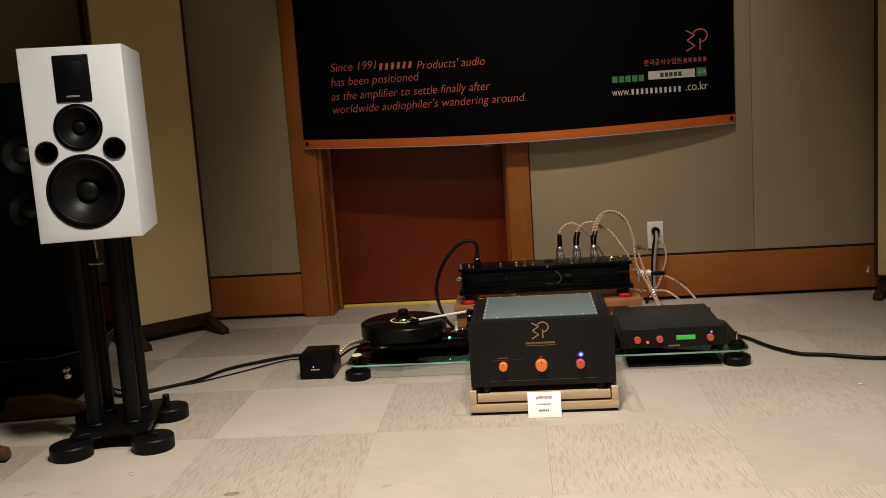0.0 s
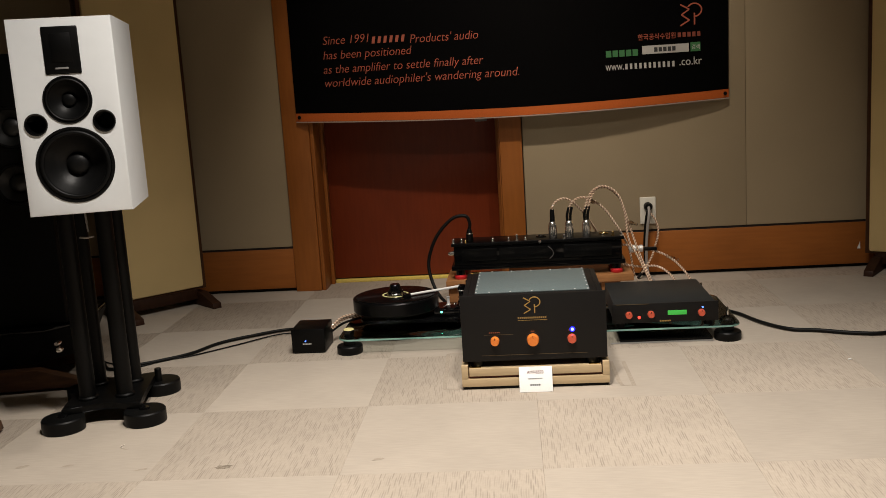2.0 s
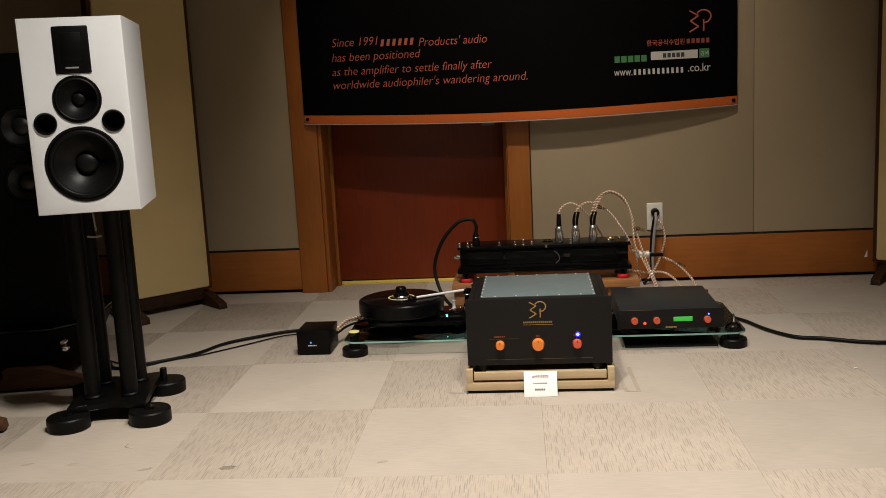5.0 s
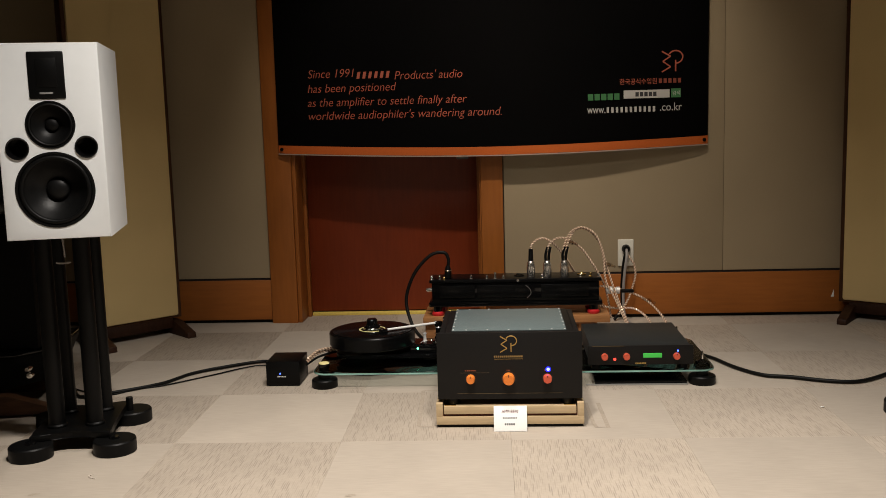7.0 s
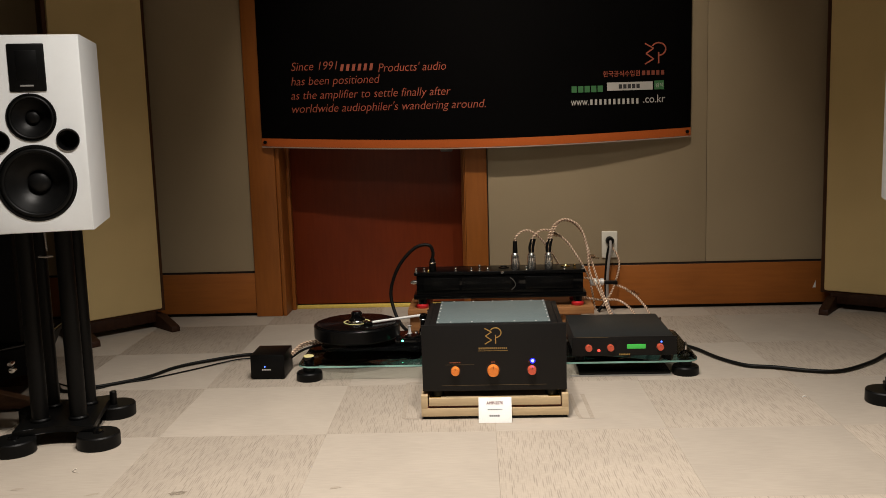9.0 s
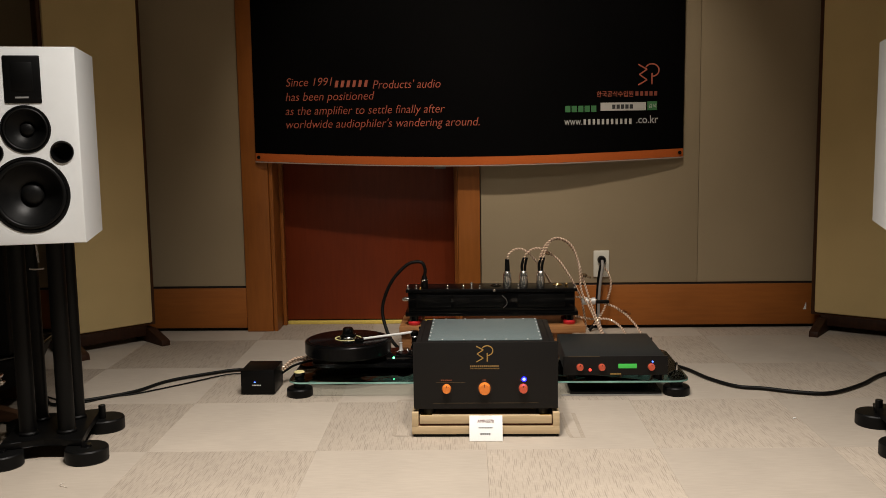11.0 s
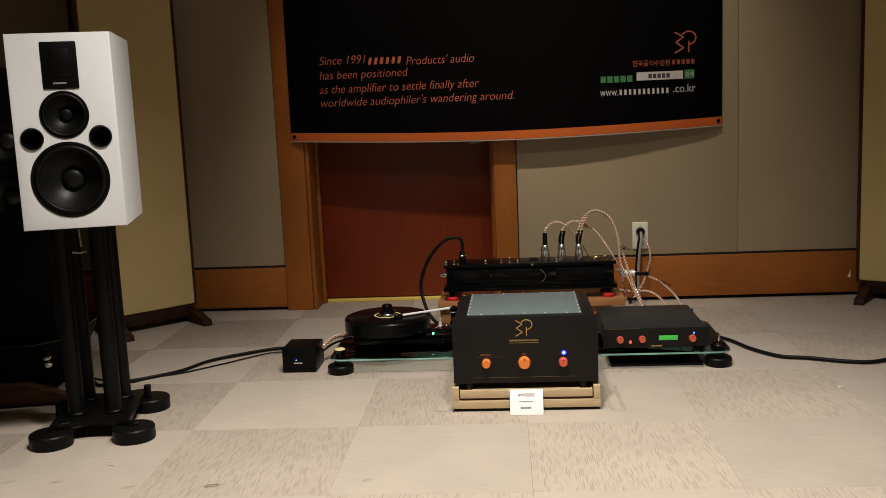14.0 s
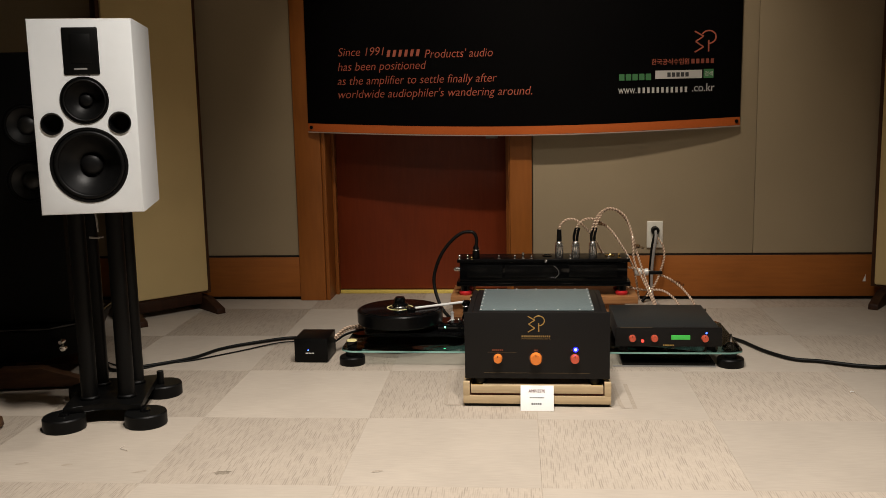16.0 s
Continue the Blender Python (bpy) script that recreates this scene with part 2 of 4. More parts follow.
PAPER = mat("white_paper", (0.86, 0.85, 0.82), 0.75, grain=0.04, scale=200)
VINYL = mat("black_vinyl", (0.0035, 0.0035, 0.0035), 0.25, grain=0.2, scale=40, spec=0.35)
RECORD = mat("grooved_record", (0.0035, 0.0035, 0.0035), 0.24, grain=0.2, scale=40, spec=0.5)
groove = RECORD.node_tree.nodes.new("ShaderNodeTangent")
groove.direction_type, groove.axis = "RADIAL", "Z"
RECORD.node_tree.links.new(groove.outputs[0], RECORD.node_tree.nodes["Principled BSDF"].inputs["Tangent"])
RECORD.node_tree.nodes["Principled BSDF"].inputs["Anisotropic"].default_value = 0.9
LABEL = mat("cream_label", (0.75, 0.66, 0.30), 0.5)


GLASS = clear_glass("greenish_glass", (0.86, 0.89, 0.88))
# pale patches in the edge colour imitate light caught along the glass
GLASS_EDGE = mat("green_edge_painted_glints", (0.30, 0.56, 0.49), 0.10, scale=6, second=(0.05, 0.13, 0.11), grain=0.5, spec=0.7)
RED_FOOT = mat("red_silicone", (0.55, 0.02, 0.025), 0.3)
TOWER_CONE = mat("dark_cone", (0.006, 0.006, 0.0055), 0.44, grain=0.2, scale=90, spec=0.6)
TOWER = mat("shaded_black_cabinet", (0.0022, 0.0022, 0.0022), 0.55, grain=0.3, scale=100, bump=0.03, spec=0.10)
GREY_MARK = mat("grey_mark", (0.20, 0.195, 0.19), 0.5)
ARM_WHITE = mat("white_arm_tube", (0.80, 0.79, 0.76), 0.3)
SMOKE = clear_glass("smoky_clear_plastic", (0.80, 0.80, 0.79), 0.06)
LED_BLUE = glow("blue_led", (0.10, 0.12, 1.0), 7.0)
LED_HALO = glow("blue_led_halo", (0.015, 0.02, 1.0), 0.9)
LED_BLUE_S = glow("small_blue_led", (0.06, 0.14, 1.0), 4.0)
LED_GREEN = glow("green_led", (0.1, 1.0, 0.45), 8.0)
LED_RED = glow("red_led", (1.0, 0.06, 0.04), 1.5)
LCD = glow("green_display", (0.05, 0.42, 0.06), 0.36)

# ---- mesh helpers ----


def finish(name, bm, material, parent=None, label="", smooth=True):
    me = bpy.data.meshes.new(name)
    bm.normal_update()
    bm.to_mesh(me)
    bm.free()
    for mm in (material if isinstance(material, (list, tuple)) else [material]):
        me.materials.append(mm)
    if smooth:
        for p in me.polygons:
            p.use_smooth = True
        me.set_sharp_from_angle(angle=radians(35))
    ob = new(name, me)
    ob.parent = parent
    if label:
        tagged(ob, label)
    return ob


def part(name, bm, material, parent, label=""):
    return finish(name, bm, material, parent, label)


def thing(name, m, label, category, group="", kind=""):
    ob = new(name)
    ob.empty_display_size = 0.05
    ob.matrix_basis = m
    return tagged(ob, label, category, group, kind)


def box(x0, x1, y0, y1, z0, z1, bevel=0.002, bm=None, segs=2):
    own = bmesh.new()
    r = bmesh.ops.create_cube(own, size=1)
    for v in own.verts:
        v.co = Vector(((x0 + x1) / 2 + v.co.x * (x1 - x0), (y0 + y1) / 2 + v.co.y * (y1 - y0), (z0 + z1) / 2 + v.co.z * (z1 - z0)))
    if bevel > 0:
        bmesh.ops.bevel(own, geom=own.edges[:], offset=bevel, segments=segs, affect="EDGES", profile=0.5)
    return merge(bm, own)


def merge(bm, own):
    if bm is None:
        return own
    me = bpy.data.meshes.new("scrap")
    own.to_mesh(me)
    own.free()
    bm.from_mesh(me)
    bpy.data.meshes.remove(me)
    return bm


def lathe(profile, axis="z", at=(0, 0, 0), segs=48, bm=None, cap=True):
    """Turn a profile of (radius, height) round an axis; axis 'y' points backwards."""
    own = bmesh.new()
    rings = []
    for r, h in profile:
        ring = []
        for k in range(segs if r > 1e-6 else 1):
            a = 2 * math.pi * k / segs
            u, v = r * math.cos(a), r * math.sin(a)
            co = (u, v, h) if axis == "z" else (u, h, v) if axis == "y" else (h, u, v)
            ring.append(own.verts.new(Vector(co) + Vector(at)))
        rings.append(ring)
    for a, b in zip(rings, rings[1:]):
        for k in range(segs):
            va = [a[k % len(a)], a[(k + 1) % len(a)]] if len(a) > 1 else [a[0]]
            vb = [b[(k + 1) % len(b)], b[k % len(b)]] if len(b) > 1 else [b[0]]
            if len(va) + len(vb) > 2:
                own.faces.new(va + vb)
    for ring in (rings[0], rings[-1]):
        if cap and len(ring) > 1:
            own.faces.new(ring)
    bmesh.ops.recalc_face_normals(own, faces=own.faces)
    return merge(bm, own)


def spline(points, steps=10):
    p = [Vector(q) for q in points]
    p = [2 * p[0] - p[1]] + p + [2 * p[-1] - p[-2]]
    out = []
    for a, b, c, d in zip(p, p[1:], p[2:], p[3:]):
        for k in range(steps):
            t = k / steps
            out.append(0.5 * (2 * b + (c - a) * t + (2 * a - 5 * b + 4 * c - d) * t * t + (3 * b - a - 3 * c + d) * t ** 3))
    out.append(p[-2])
    return out


def frames_along(line):
    ups = []
    n = None
    for k, q in enumerate(line):
        t = (line[min(k + 1, len(line) - 1)] - line[max(k - 1, 0)]).normalized()
        if n is None:
            n = t.orthogonal().normalized()
        n = (n - t * n.dot(t)).normalized()
        ups.append((t, n, t.cross(n)))
    return ups


def tube(line, radius, segs=10, bm=None):
    own = bmesh.new()
    rings = []
    for q, (t, n, b) in zip(line, frames_along(line)):
        rings.append([own.verts.new(q + radius * (math.cos(2 * math.pi * k / segs) * n + math.sin(2 * math.pi * k / segs) * b)) for k in range(segs)])
    for a, b in zip(rings, rings[1:]):
        for k in range(segs):
            own.faces.new((a[k], a[(k + 1) % segs], b[(k + 1) % segs], b[k]))
    own.faces.new(rings[0][::-1])
    own.faces.new(rings[-1])
    bmesh.ops.recalc_face_normals(own, faces=own.faces)
    return merge(bm, own)


def twist(line, offset, radius, pitch, phase, bm=None):
    """A strand wound round a line."""
    out, run = [], 0.0
    ups = frames_along(line)
    for k, (q, (t, n, b)) in enumerate(zip(line, ups)):
        if k:
            run += (q - line[k - 1]).length
        a = 2 * math.pi * run / pitch + phase
        out.append(q + offset * (math.cos(a) * n + math.sin(a) * b))
    return tube(out, radius, 6, bm)


def resample(line, step):
    out, left = [line[0]], step
    for a, b in zip(line, line[1:]):
        d = (b - a).length
        while left <= d:
            out.append(a.lerp(b, left / d))
            left += step
        left -= d
    return out


def slab(outline, z0, z1, bevel=0.0):
    """An upright prism over an outline of (x, y)."""
    bm = bmesh.new()
    lo = [bm.verts.new((x, y, z0)) for x, y in outline]
    hi = [bm.verts.new((x, y, z1)) for x, y in outline]
    bm.faces.new(lo[::-1])
    bm.faces.new(hi)
    for k in range(len(lo)):
        j = (k + 1) % len(lo)
        bm.faces.new((lo[k], lo[j], hi[j], hi[k]))
    if bevel:
        bmesh.ops.bevel(bm, geom=bm.edges[:], offset=bevel, segments=2, affect="EDGES", profile=0.5)
    bmesh.ops.recalc_face_normals(bm, faces=bm.faces)
    return bm


def rounded(x0, x1, y0, y1, r, n=6):
    pts = []
    for cx, cy, a0 in ((x1 - r, y0 + r, -90), (x1 - r, y1 - r, 0), (x0 + r, y1 - r, 90), (x0 + r, y0 + r, 180)):
        for k in range(n + 1):
            a = radians(a0 + 90 * k / n)
            pts.append((cx + r * math.cos(a), cy + r * math.sin(a)))
    return pts


def lettering(body, size, width=0.0, shear=0.0, align="LEFT", depth=0.0006, thin=0.0):
    """Mesh of a text in the x-z plane, facing -y, with its first baseline at the origin; width squeezes it to that width."""
    cu = bpy.data.curves.new("lettering", "FONT")
    cu.body, cu.size, cu.shear, cu.align_x, cu.extrude, cu.resolution_u = body, size, shear, align, depth, 4
    cu.offset = thin
    ob = bpy.data.objects.new("lettering", cu)
    scene.collection.objects.link(ob)
    bpy.context.view_layer.update()
    me = bpy.data.meshes.new_from_object(ob.evaluated_get(bpy.context.evaluated_depsgraph_get()))
    bm = bmesh.new()
    bm.from_mesh(me)
    bpy.data.objects.remove(ob)
    bpy.data.curves.remove(cu)
    bpy.data.meshes.remove(me)
    xs = [v.co.x for v in bm.verts]
    k = width / (max(xs) - min(xs)) if width and xs else 1.0
    for v in bm.verts:
        v.co = Vector((v.co.x * k, -v.co.z, v.co.y))
    return bm


def shift(bm, x=0, y=0, z=0):
    for v in bm.verts:
        v.co += Vector((x, y, z))
    return bm


# ---- the room ----
WALL = 4.36
LEFT, RIGHT, BACK, TOP = -2.62, 2.62, -2.35, 2.7

floor = finish("floor", box(LEFT - 0.2, RIGHT + 0.2, BACK - 0.2, WALL + 0.5, -0.12, -0.004, 0), UNDERLAY)
tagged(floor, "beige carpet tile floor laid quarter-turned", "floor", kind="structure")
# unseen ceiling and side walls, placed by guess to close the room
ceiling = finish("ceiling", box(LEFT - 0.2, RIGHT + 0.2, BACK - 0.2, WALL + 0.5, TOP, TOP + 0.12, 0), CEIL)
tagged(ceiling, "unseen plain ceiling, darkened to cut bounced light", "ceiling", kind="structure")
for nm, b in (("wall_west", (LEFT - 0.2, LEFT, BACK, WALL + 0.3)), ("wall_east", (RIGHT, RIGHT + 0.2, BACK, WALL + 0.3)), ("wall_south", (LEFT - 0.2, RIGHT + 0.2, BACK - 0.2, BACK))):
    tagged(finish(nm, box(*b, 0, TOP, 0), PLASTER), "unseen plain wall, darkened to cut bounced light", "wall", kind="structure")

# back wall: fabric panels over a wooden baseboard, with a door set deep in a wooden casing
DOOR_L, DOOR_R, DOOR_TOP = -0.965, -0.117, 2.08
north = finish("wall_north", box(LEFT, DOOR_L - 0.02, WALL + 0.03, WALL + 0.3, 0, TOP, 0), PLASTER)
tagged(north, "back wall clad in grey fabric panels", "wall", kind="structure")
part("wall_core", box(DOOR_R + 0.02, RIGHT, WALL + 0.03, WALL + 0.3, 0, TOP, 0), PLASTER, north)
part("wall_core", box(DOOR_L - 0.02, DOOR_R + 0.02, WALL + 0.03, WALL + 0.3, DOOR_TOP + 0.02, TOP, 0), PLASTER, north)
part("wall_core", box(DOOR_L - 0.02, DOOR_R + 0.02, WALL + 0.24, WALL + 0.3, 0, DOOR_TOP + 0.02, 0), PLASTER, north)
for x0, x1 in ((LEFT, -1.112), (-0.005, 0.9872), (0.9882, RIGHT)):
    part("fabric_panel", box(x0, x1, WALL + 0.004, WALL + 0.03, 0.216, TOP, 0.003), FABRIC, north)
part("fabric_panel", box(-1.10, -0.03, WALL + 0.006, WALL + 0.03, DOOR_TOP + 0.13, TOP, 0.003), FABRIC, north)
for x0, x1 in ((LEFT, -1.110), (-0.007, RIGHT)):
    base = finish("baseboard", box(x0, x1, WALL - 0.002, WALL + 0.026, 0.017, 0.206, 0.003), WOOD)
    tagged(base, "orange-brown wooden baseboard with a dark top groove", "baseboard", kind="structure")
    part("top_groove", box(x0, x1, WALL + 0.008, WALL + 0.03, 0.206, 0.216, 0), GROOVE, base)
    part("floor_gap", box(x0, x1, WALL + 0.024, WALL + 0.03, 0.0, 0.017, 0), GROOVE, base)
trim = finish("door_casing", box(-1.108, -0.985, WALL - 0.012, WALL + 0.03, 0, DOOR_TOP + 0.12, 0.004), WOOD_V)
tagged(trim, "wide orange-brown wooden door casing", "door frame", kind="structure")
part("upright", box(-0.110, -0.009, WALL - 0.012, WALL + 0.03, 0, DOOR_TOP + 0.12, 0.004), WOOD_V, trim)
part("head", box(-0.984, -0.111, WALL - 0.012, WALL + 0.03, DOOR_TOP + 0.005, DOOR_TOP + 0.12, 0.004), WOOD, trim)
part("jamb", box(-0.984, -0.966, WALL - 0.004, WALL + 0.235, 0, DOOR_TOP, 0.003), WOOD_V, trim)
part("jamb", box(-0.116, -0.1105, WALL - 0.004, WALL + 0.235, 0, DOOR_TOP, 0.002), WOOD_V, trim)
part("stop", box(-0.966, -0.950, WALL + 0.128, WALL + 0.168, 0, DOOR_TOP, 0.002), WOOD_V, trim)
part("stop", box(-0.132, -0.1165, WALL + 0.128, WALL + 0.168, 0, DOOR_TOP, 0.002), WOOD_V, trim)

door = finish("door_1", box(-0.964, -0.118, WALL + 0.172, WALL + 0.217, 0.019, DOOR_TOP - 0.004, 0.003), DOOR)
tagged(door, "closed red-brown veneered wooden door", "door", kind="structure")
handle = part("door_handle", box(-0.226, -0.170, WALL + 0.165, WALL + 0.173, 0.745, 0.98, 0.004), DULL_METAL, door, "dull metal handle plate")
hb = lathe([(0.012, 0.0), (0.012, -0.05), (0.0, -0.05)], "y", (-0.198, WALL + 0.165, 0.90), 16)
part("lever", box(-0.318, -0.188, WALL + 0.107, WALL + 0.122, 0.892, 0.910, 0.005, hb), ALU, handle)
thr = finish("threshold", box(-0.949, -0.133, WALL + 0.150, WALL + 0.1685, 0.0, 0.017, 0.003), BRASS)
tagged(thr, "yellow brass threshold strip under the door", "threshold", kind="structure")

# ---- banner hung on the wall ----


def billow(x, z):
    """How far the banner stands off the wall."""
    u = min(max((x + 1.035) / 1.945, 0), 1)
    low = min(max((1.9 - z) / 1.1, 0), 1)
    return 0.022 + 0.064 * math.sin(math.pi * u) ** 0.65 * low ** 1.5 + 0.004 * math.sin(9 * u + 3 * z)


def hem(x):
    """The banner's lower edge, which sags in the middle."""
    u = min(max((x + 1.035) / 1.945, 0), 1)
    return 0.797 - 0.006 * u - 0.026 * math.sin(math.pi * u)


def sheet(x0, x1, lo, hi, nx, nz, off, thick):
    bm = bmesh.new()
    grid = []
    for layer in (0, 1):
        g = []
        for i in range(nx + 1):
            col = []
            for j in range(nz + 1):
                x = x0 + (x1 - x0) * i / nx
                a, b = lo(x), hi(x)
                z = a + (b - a) * j / nz
                col.append(bm.verts.new((x, WALL - billow(x, z) - off + layer * thick, z)))
            g.append(col)
        grid.append(g)
    for layer in (0, 1):
        g = grid[layer]
        for i in range(nx):
            for j in range(nz):
                f = (g[i][j], g[i + 1][j], g[i + 1][j + 1], g[i][j + 1])
                bm.faces.new(f if layer == 0 else f[::-1])
    f, b = grid
    rim = [(i, 0) for i in range(nx)] + [(nx, j) for j in range(nz)] + [(i, nz) for i in range(nx, 0, -1)] + [(0, j) for j in range(nz, 0, -1)]
    for k in range(len(rim)):
        (i, j), (p, q) = rim[k], rim[(k + 1) % len(rim)]
        bm.faces.new((f[p][q], f[i][j], b[i][j], b[p][q]))
    bmesh.ops.recalc_face_normals(bm, faces=bm.faces)
    return bm


banner = thing("banner", pose(0, 0, 0), "black printed vinyl banner with orange lower band, hung on the wall", "banner")
part("sheet", sheet(-1.035, 0.910, hem, lambda x: 2.25, 48, 30, 0.0, 0.002), BANNER, banner)
part("lower_band", sheet(-1.034, 0.909, lambda x: hem(x) + 0.004, lambda x: hem(x) + 0.040, 48, 2, 0.0025, 0.002), ORANGE, banner, "orange printed band")
part("hem_edge", sheet(-1.035, 0.910, lambda x: hem(x) - 0.002, lambda x: hem(x) + 0.003, 48, 1, 0.003, 0.004), INK_PALE, banner, "pale cut edge")
for ex in (-1.018, 0.893):
    e = lathe([(0.004, -0.003), (0.008, -0.003), (0.008, 0.001), (0.004, 0.001)], "y", (ex, WALL - billow(ex, hem(ex) + 0.02) - 0.004, hem(ex) + 0.022), 16)
    part("eyelet", e, BLACK_STEEL, banner)


def pieces(bm, gap):
    """Cut a mesh into the runs that lie further apart than the gap along x."""
    bm.verts.ensure_lookup_table()
    seen, isles = set(), []
    for start in bm.verts:
        if start.index in seen:
            continue
        seen.add(start.index)
        todo, isle = [start], []
        while todo:
            v = todo.pop()
            isle.append(v)
            for e in v.link_edges:
                w = e.other_vert(v)
                if w.index not in seen:
                    seen.add(w.index)
                    todo.append(w)
        isles.append((min(v.co.x for v in isle), max(v.co.x for v in isle), isle))
    isles.sort(key=lambda q: q[0])
    runs = []
    for lo, hi, isle in isles:
        if runs and lo - runs[-1][0] < gap:
            runs[-1][0] = max(runs[-1][0], hi)
            runs[-1][1] += isle
        else:
            runs.append([hi, list(isle)])
    out = []
    for hi, run in runs:
        own = bmesh.new()
        twin = {v.index: own.verts.new(v.co) for v in run}
        for f in bm.faces:
            if f.verts[0].index in twin:
                own.faces.new([twin[v.index] for v in f.verts])
        out.append(own)
    bm.free()
    return out


def on_banner(name, bm, x, z, ink, gap=0.0):
    shift(bm, x, 0, z)
    for v in bm.verts:
        v.co.y += WALL - billow(v.co.x, v.co.z) - 0.0035
    bm.verts.index_update()
    for own in pieces(bm, gap):
        part(name, own, ink, banner)


def printed(name, bm, ink, parent, gap=0.0):
    bm.verts.index_update()
    for own in pieces(bm, gap):
        part(name, own, ink, parent)


def bars(x0, x1, z0, z1, count, gap=0.25, bm=None, lean=0.0):
    bm = bm or bmesh.new()
    step = (x1 - x0) / count
    for k in range(count):
        own = box(x0 + k * step, x0 + (k + 1 - gap) * step, -0.0006, 0.0006, z0, z1, 0)
        for v in own.verts:
            v.co.x += lean * (v.co.z - z0)
        merge(bm, own)
    return bm


SIZE = 0.054
# the maker's name stays plain bars
on_banner("print_word", lettering("Since 1991", SIZE, 0.212, 0.22, thin=-0.0006), -0.884, 1.135, INK_ORANGE, 0.004)
on_banner("print_mark", bars(0, 0.160, 0, 0.030, 6, 0.5, lean=0.2), -0.658, 1.127, INK_ORANGE)
on_banner("print_word", lettering("Products' audio", SIZE, 0.305, 0.22, thin=-0.0006), -0.488, 1.118, INK_ORANGE, 0.004)
on_banner("print_word", lettering("has been positioned", SIZE, 0.405, 0.22, thin=-0.0006), -0.887, 1.070, INK_ORANGE, 0.004)
on_banner("print_word", lettering("as the amplifier to settle finally after", SIZE, 0.725, 0.22, thin=-0.0006), -0.889, 1.007, INK_ORANGE, 0.004)
on_banner("print_word", lettering("worldwide audiophiler's wandering around.", SIZE, 0.878, 0.22, thin=-0.0006), -0.890, 0.947, INK_ORANGE, 0.004)
on_banner("print_word", lettering("www.", 0.050, 0.080), 0.372, 0.942, INK_WHITE, 0.004)
on_banner("print_mark", bars(0, 0.225, 0, 0.024, 11, 0.5), 0.458, 0.943, INK_WHITE)
on_banner("print_word", lettering(".co.kr", 0.050, 0.098), 0.692, 0.946, INK_WHITE, 0.004)
on_banner("print_mark", bars(0, 0.145, 0, 0.028, 5, 0.2), 0.376, 0.999, INK_GREEN)
on_banner("search_box", box(0, 0.203, -0.0006, 0.0006, 0, 0.036, 0), 0.534, 1.003, INK_WHITE)
on_banner("search_button", box(0, 0.043, -0.0006, 0.0006, 0, 0.039, 0), 0.744, 1.003, INK_GREEN)
on_banner("search_mark", bars(0, 0.098, -0.0012, 0.018, 5, 0.25), 0.586, 1.012, INK_DARK)
on_banner("search_word", lettering("검색", 0.022, 0.034, depth=0.0012), 0.748, 1.014, INK_WHITE, 0.02)
on_banner("print_word", lettering("한국공식수입원", 0.029, 0.163), 0.516, 1.066, INK_ORANGE, 0.02)
on_banner("print_mark", bars(0, 0.105, 0, 0.020, 5, 0.35), 0.690, 1.067, INK_FADED)


def emblem(size, y=0.0):
    """A zigzag beside a hooked ring, as plain strokes."""
    s = size
    zig = [Vector((a * s, y, b * s)) for a, b in ((0, 0.98), (0.42, 0.74), (0.05, 0.50), (0.42, 0.24), (0.0, 0.0))]
    bm = bmesh.new()
    for a, b in zip(zig, zig[1:]):
        tube([a, a.lerp(b, 0.5), b], 0.035 * s, 6, bm)
    ring = [Vector(((0.66 + 0.34 * math.cos(a)) * s, y, (0.70 + 0.30 * math.sin(a)) * s)) for a in [radians(150 - 12 * k) for k in range(21)]]
    tube(ring, 0.035 * s, 6, bm)
    tube([Vector((0.66 * s, y, 0.56 * s)), Vector((0.66 * s, y, 0.3 * s)), Vector((0.66 * s, y, 0.02 * s))], 0.035 * s, 6, bm)
    for v in bm.verts:
        v.co.y = y + (v.co.y - y) * 0.25
    return bm


on_banner("emblem", emblem(0.092), 0.703, 1.115, INK_ORANGE, 0.05)

# ---- acoustic panels standing across the corners ----


def absorber(m, width, thick, label):
    t = thing("acoustic_panel", m, label, "acoustic panel", "acoustic panels in the corners")
    part("fabric_face", box(0.004, width - 0.004, -0.012, 0.02, 0.085, 2.15, 0.010), CREAM, t)
    part("frame", box(-0.013, width + 0.013, 0.0, thick, 0.075, 2.16, 0.003), EDGE_WOOD, t, "brown wooden edge frame")
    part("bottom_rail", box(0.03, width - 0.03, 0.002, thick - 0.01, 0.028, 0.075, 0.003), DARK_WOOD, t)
    for fx in (0.020, width - 0.035):
        foot = slab([(-0.146, 0.0), (-0.141, 0.024), (-0.02, 0.062), (thick + 0.03, 0.062), (thick + 0.155, 0.022), (thick + 0.16, 0.0)], fx, fx + 0.04, 0.002)
        for v in foot.verts:
            v.co = Vector((v.co.z, v.co.x, v.co.y))
        bmesh.ops.recalc_face_normals(foot, faces=foot.faces)
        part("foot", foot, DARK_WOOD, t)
    return t


absorber(pose(-1.788, 3.872, 0, 0, 0, 46), 0.42, 0.06, "cream fabric acoustic panel on splayed wooden feet")
absorber(pose(1.497, 4.29, 0, 0, 0, -34), 0.60, 0.06, "cream fabric acoustic panel with dark wooden edge")

# ---- white stand-mount loudspeakers ----


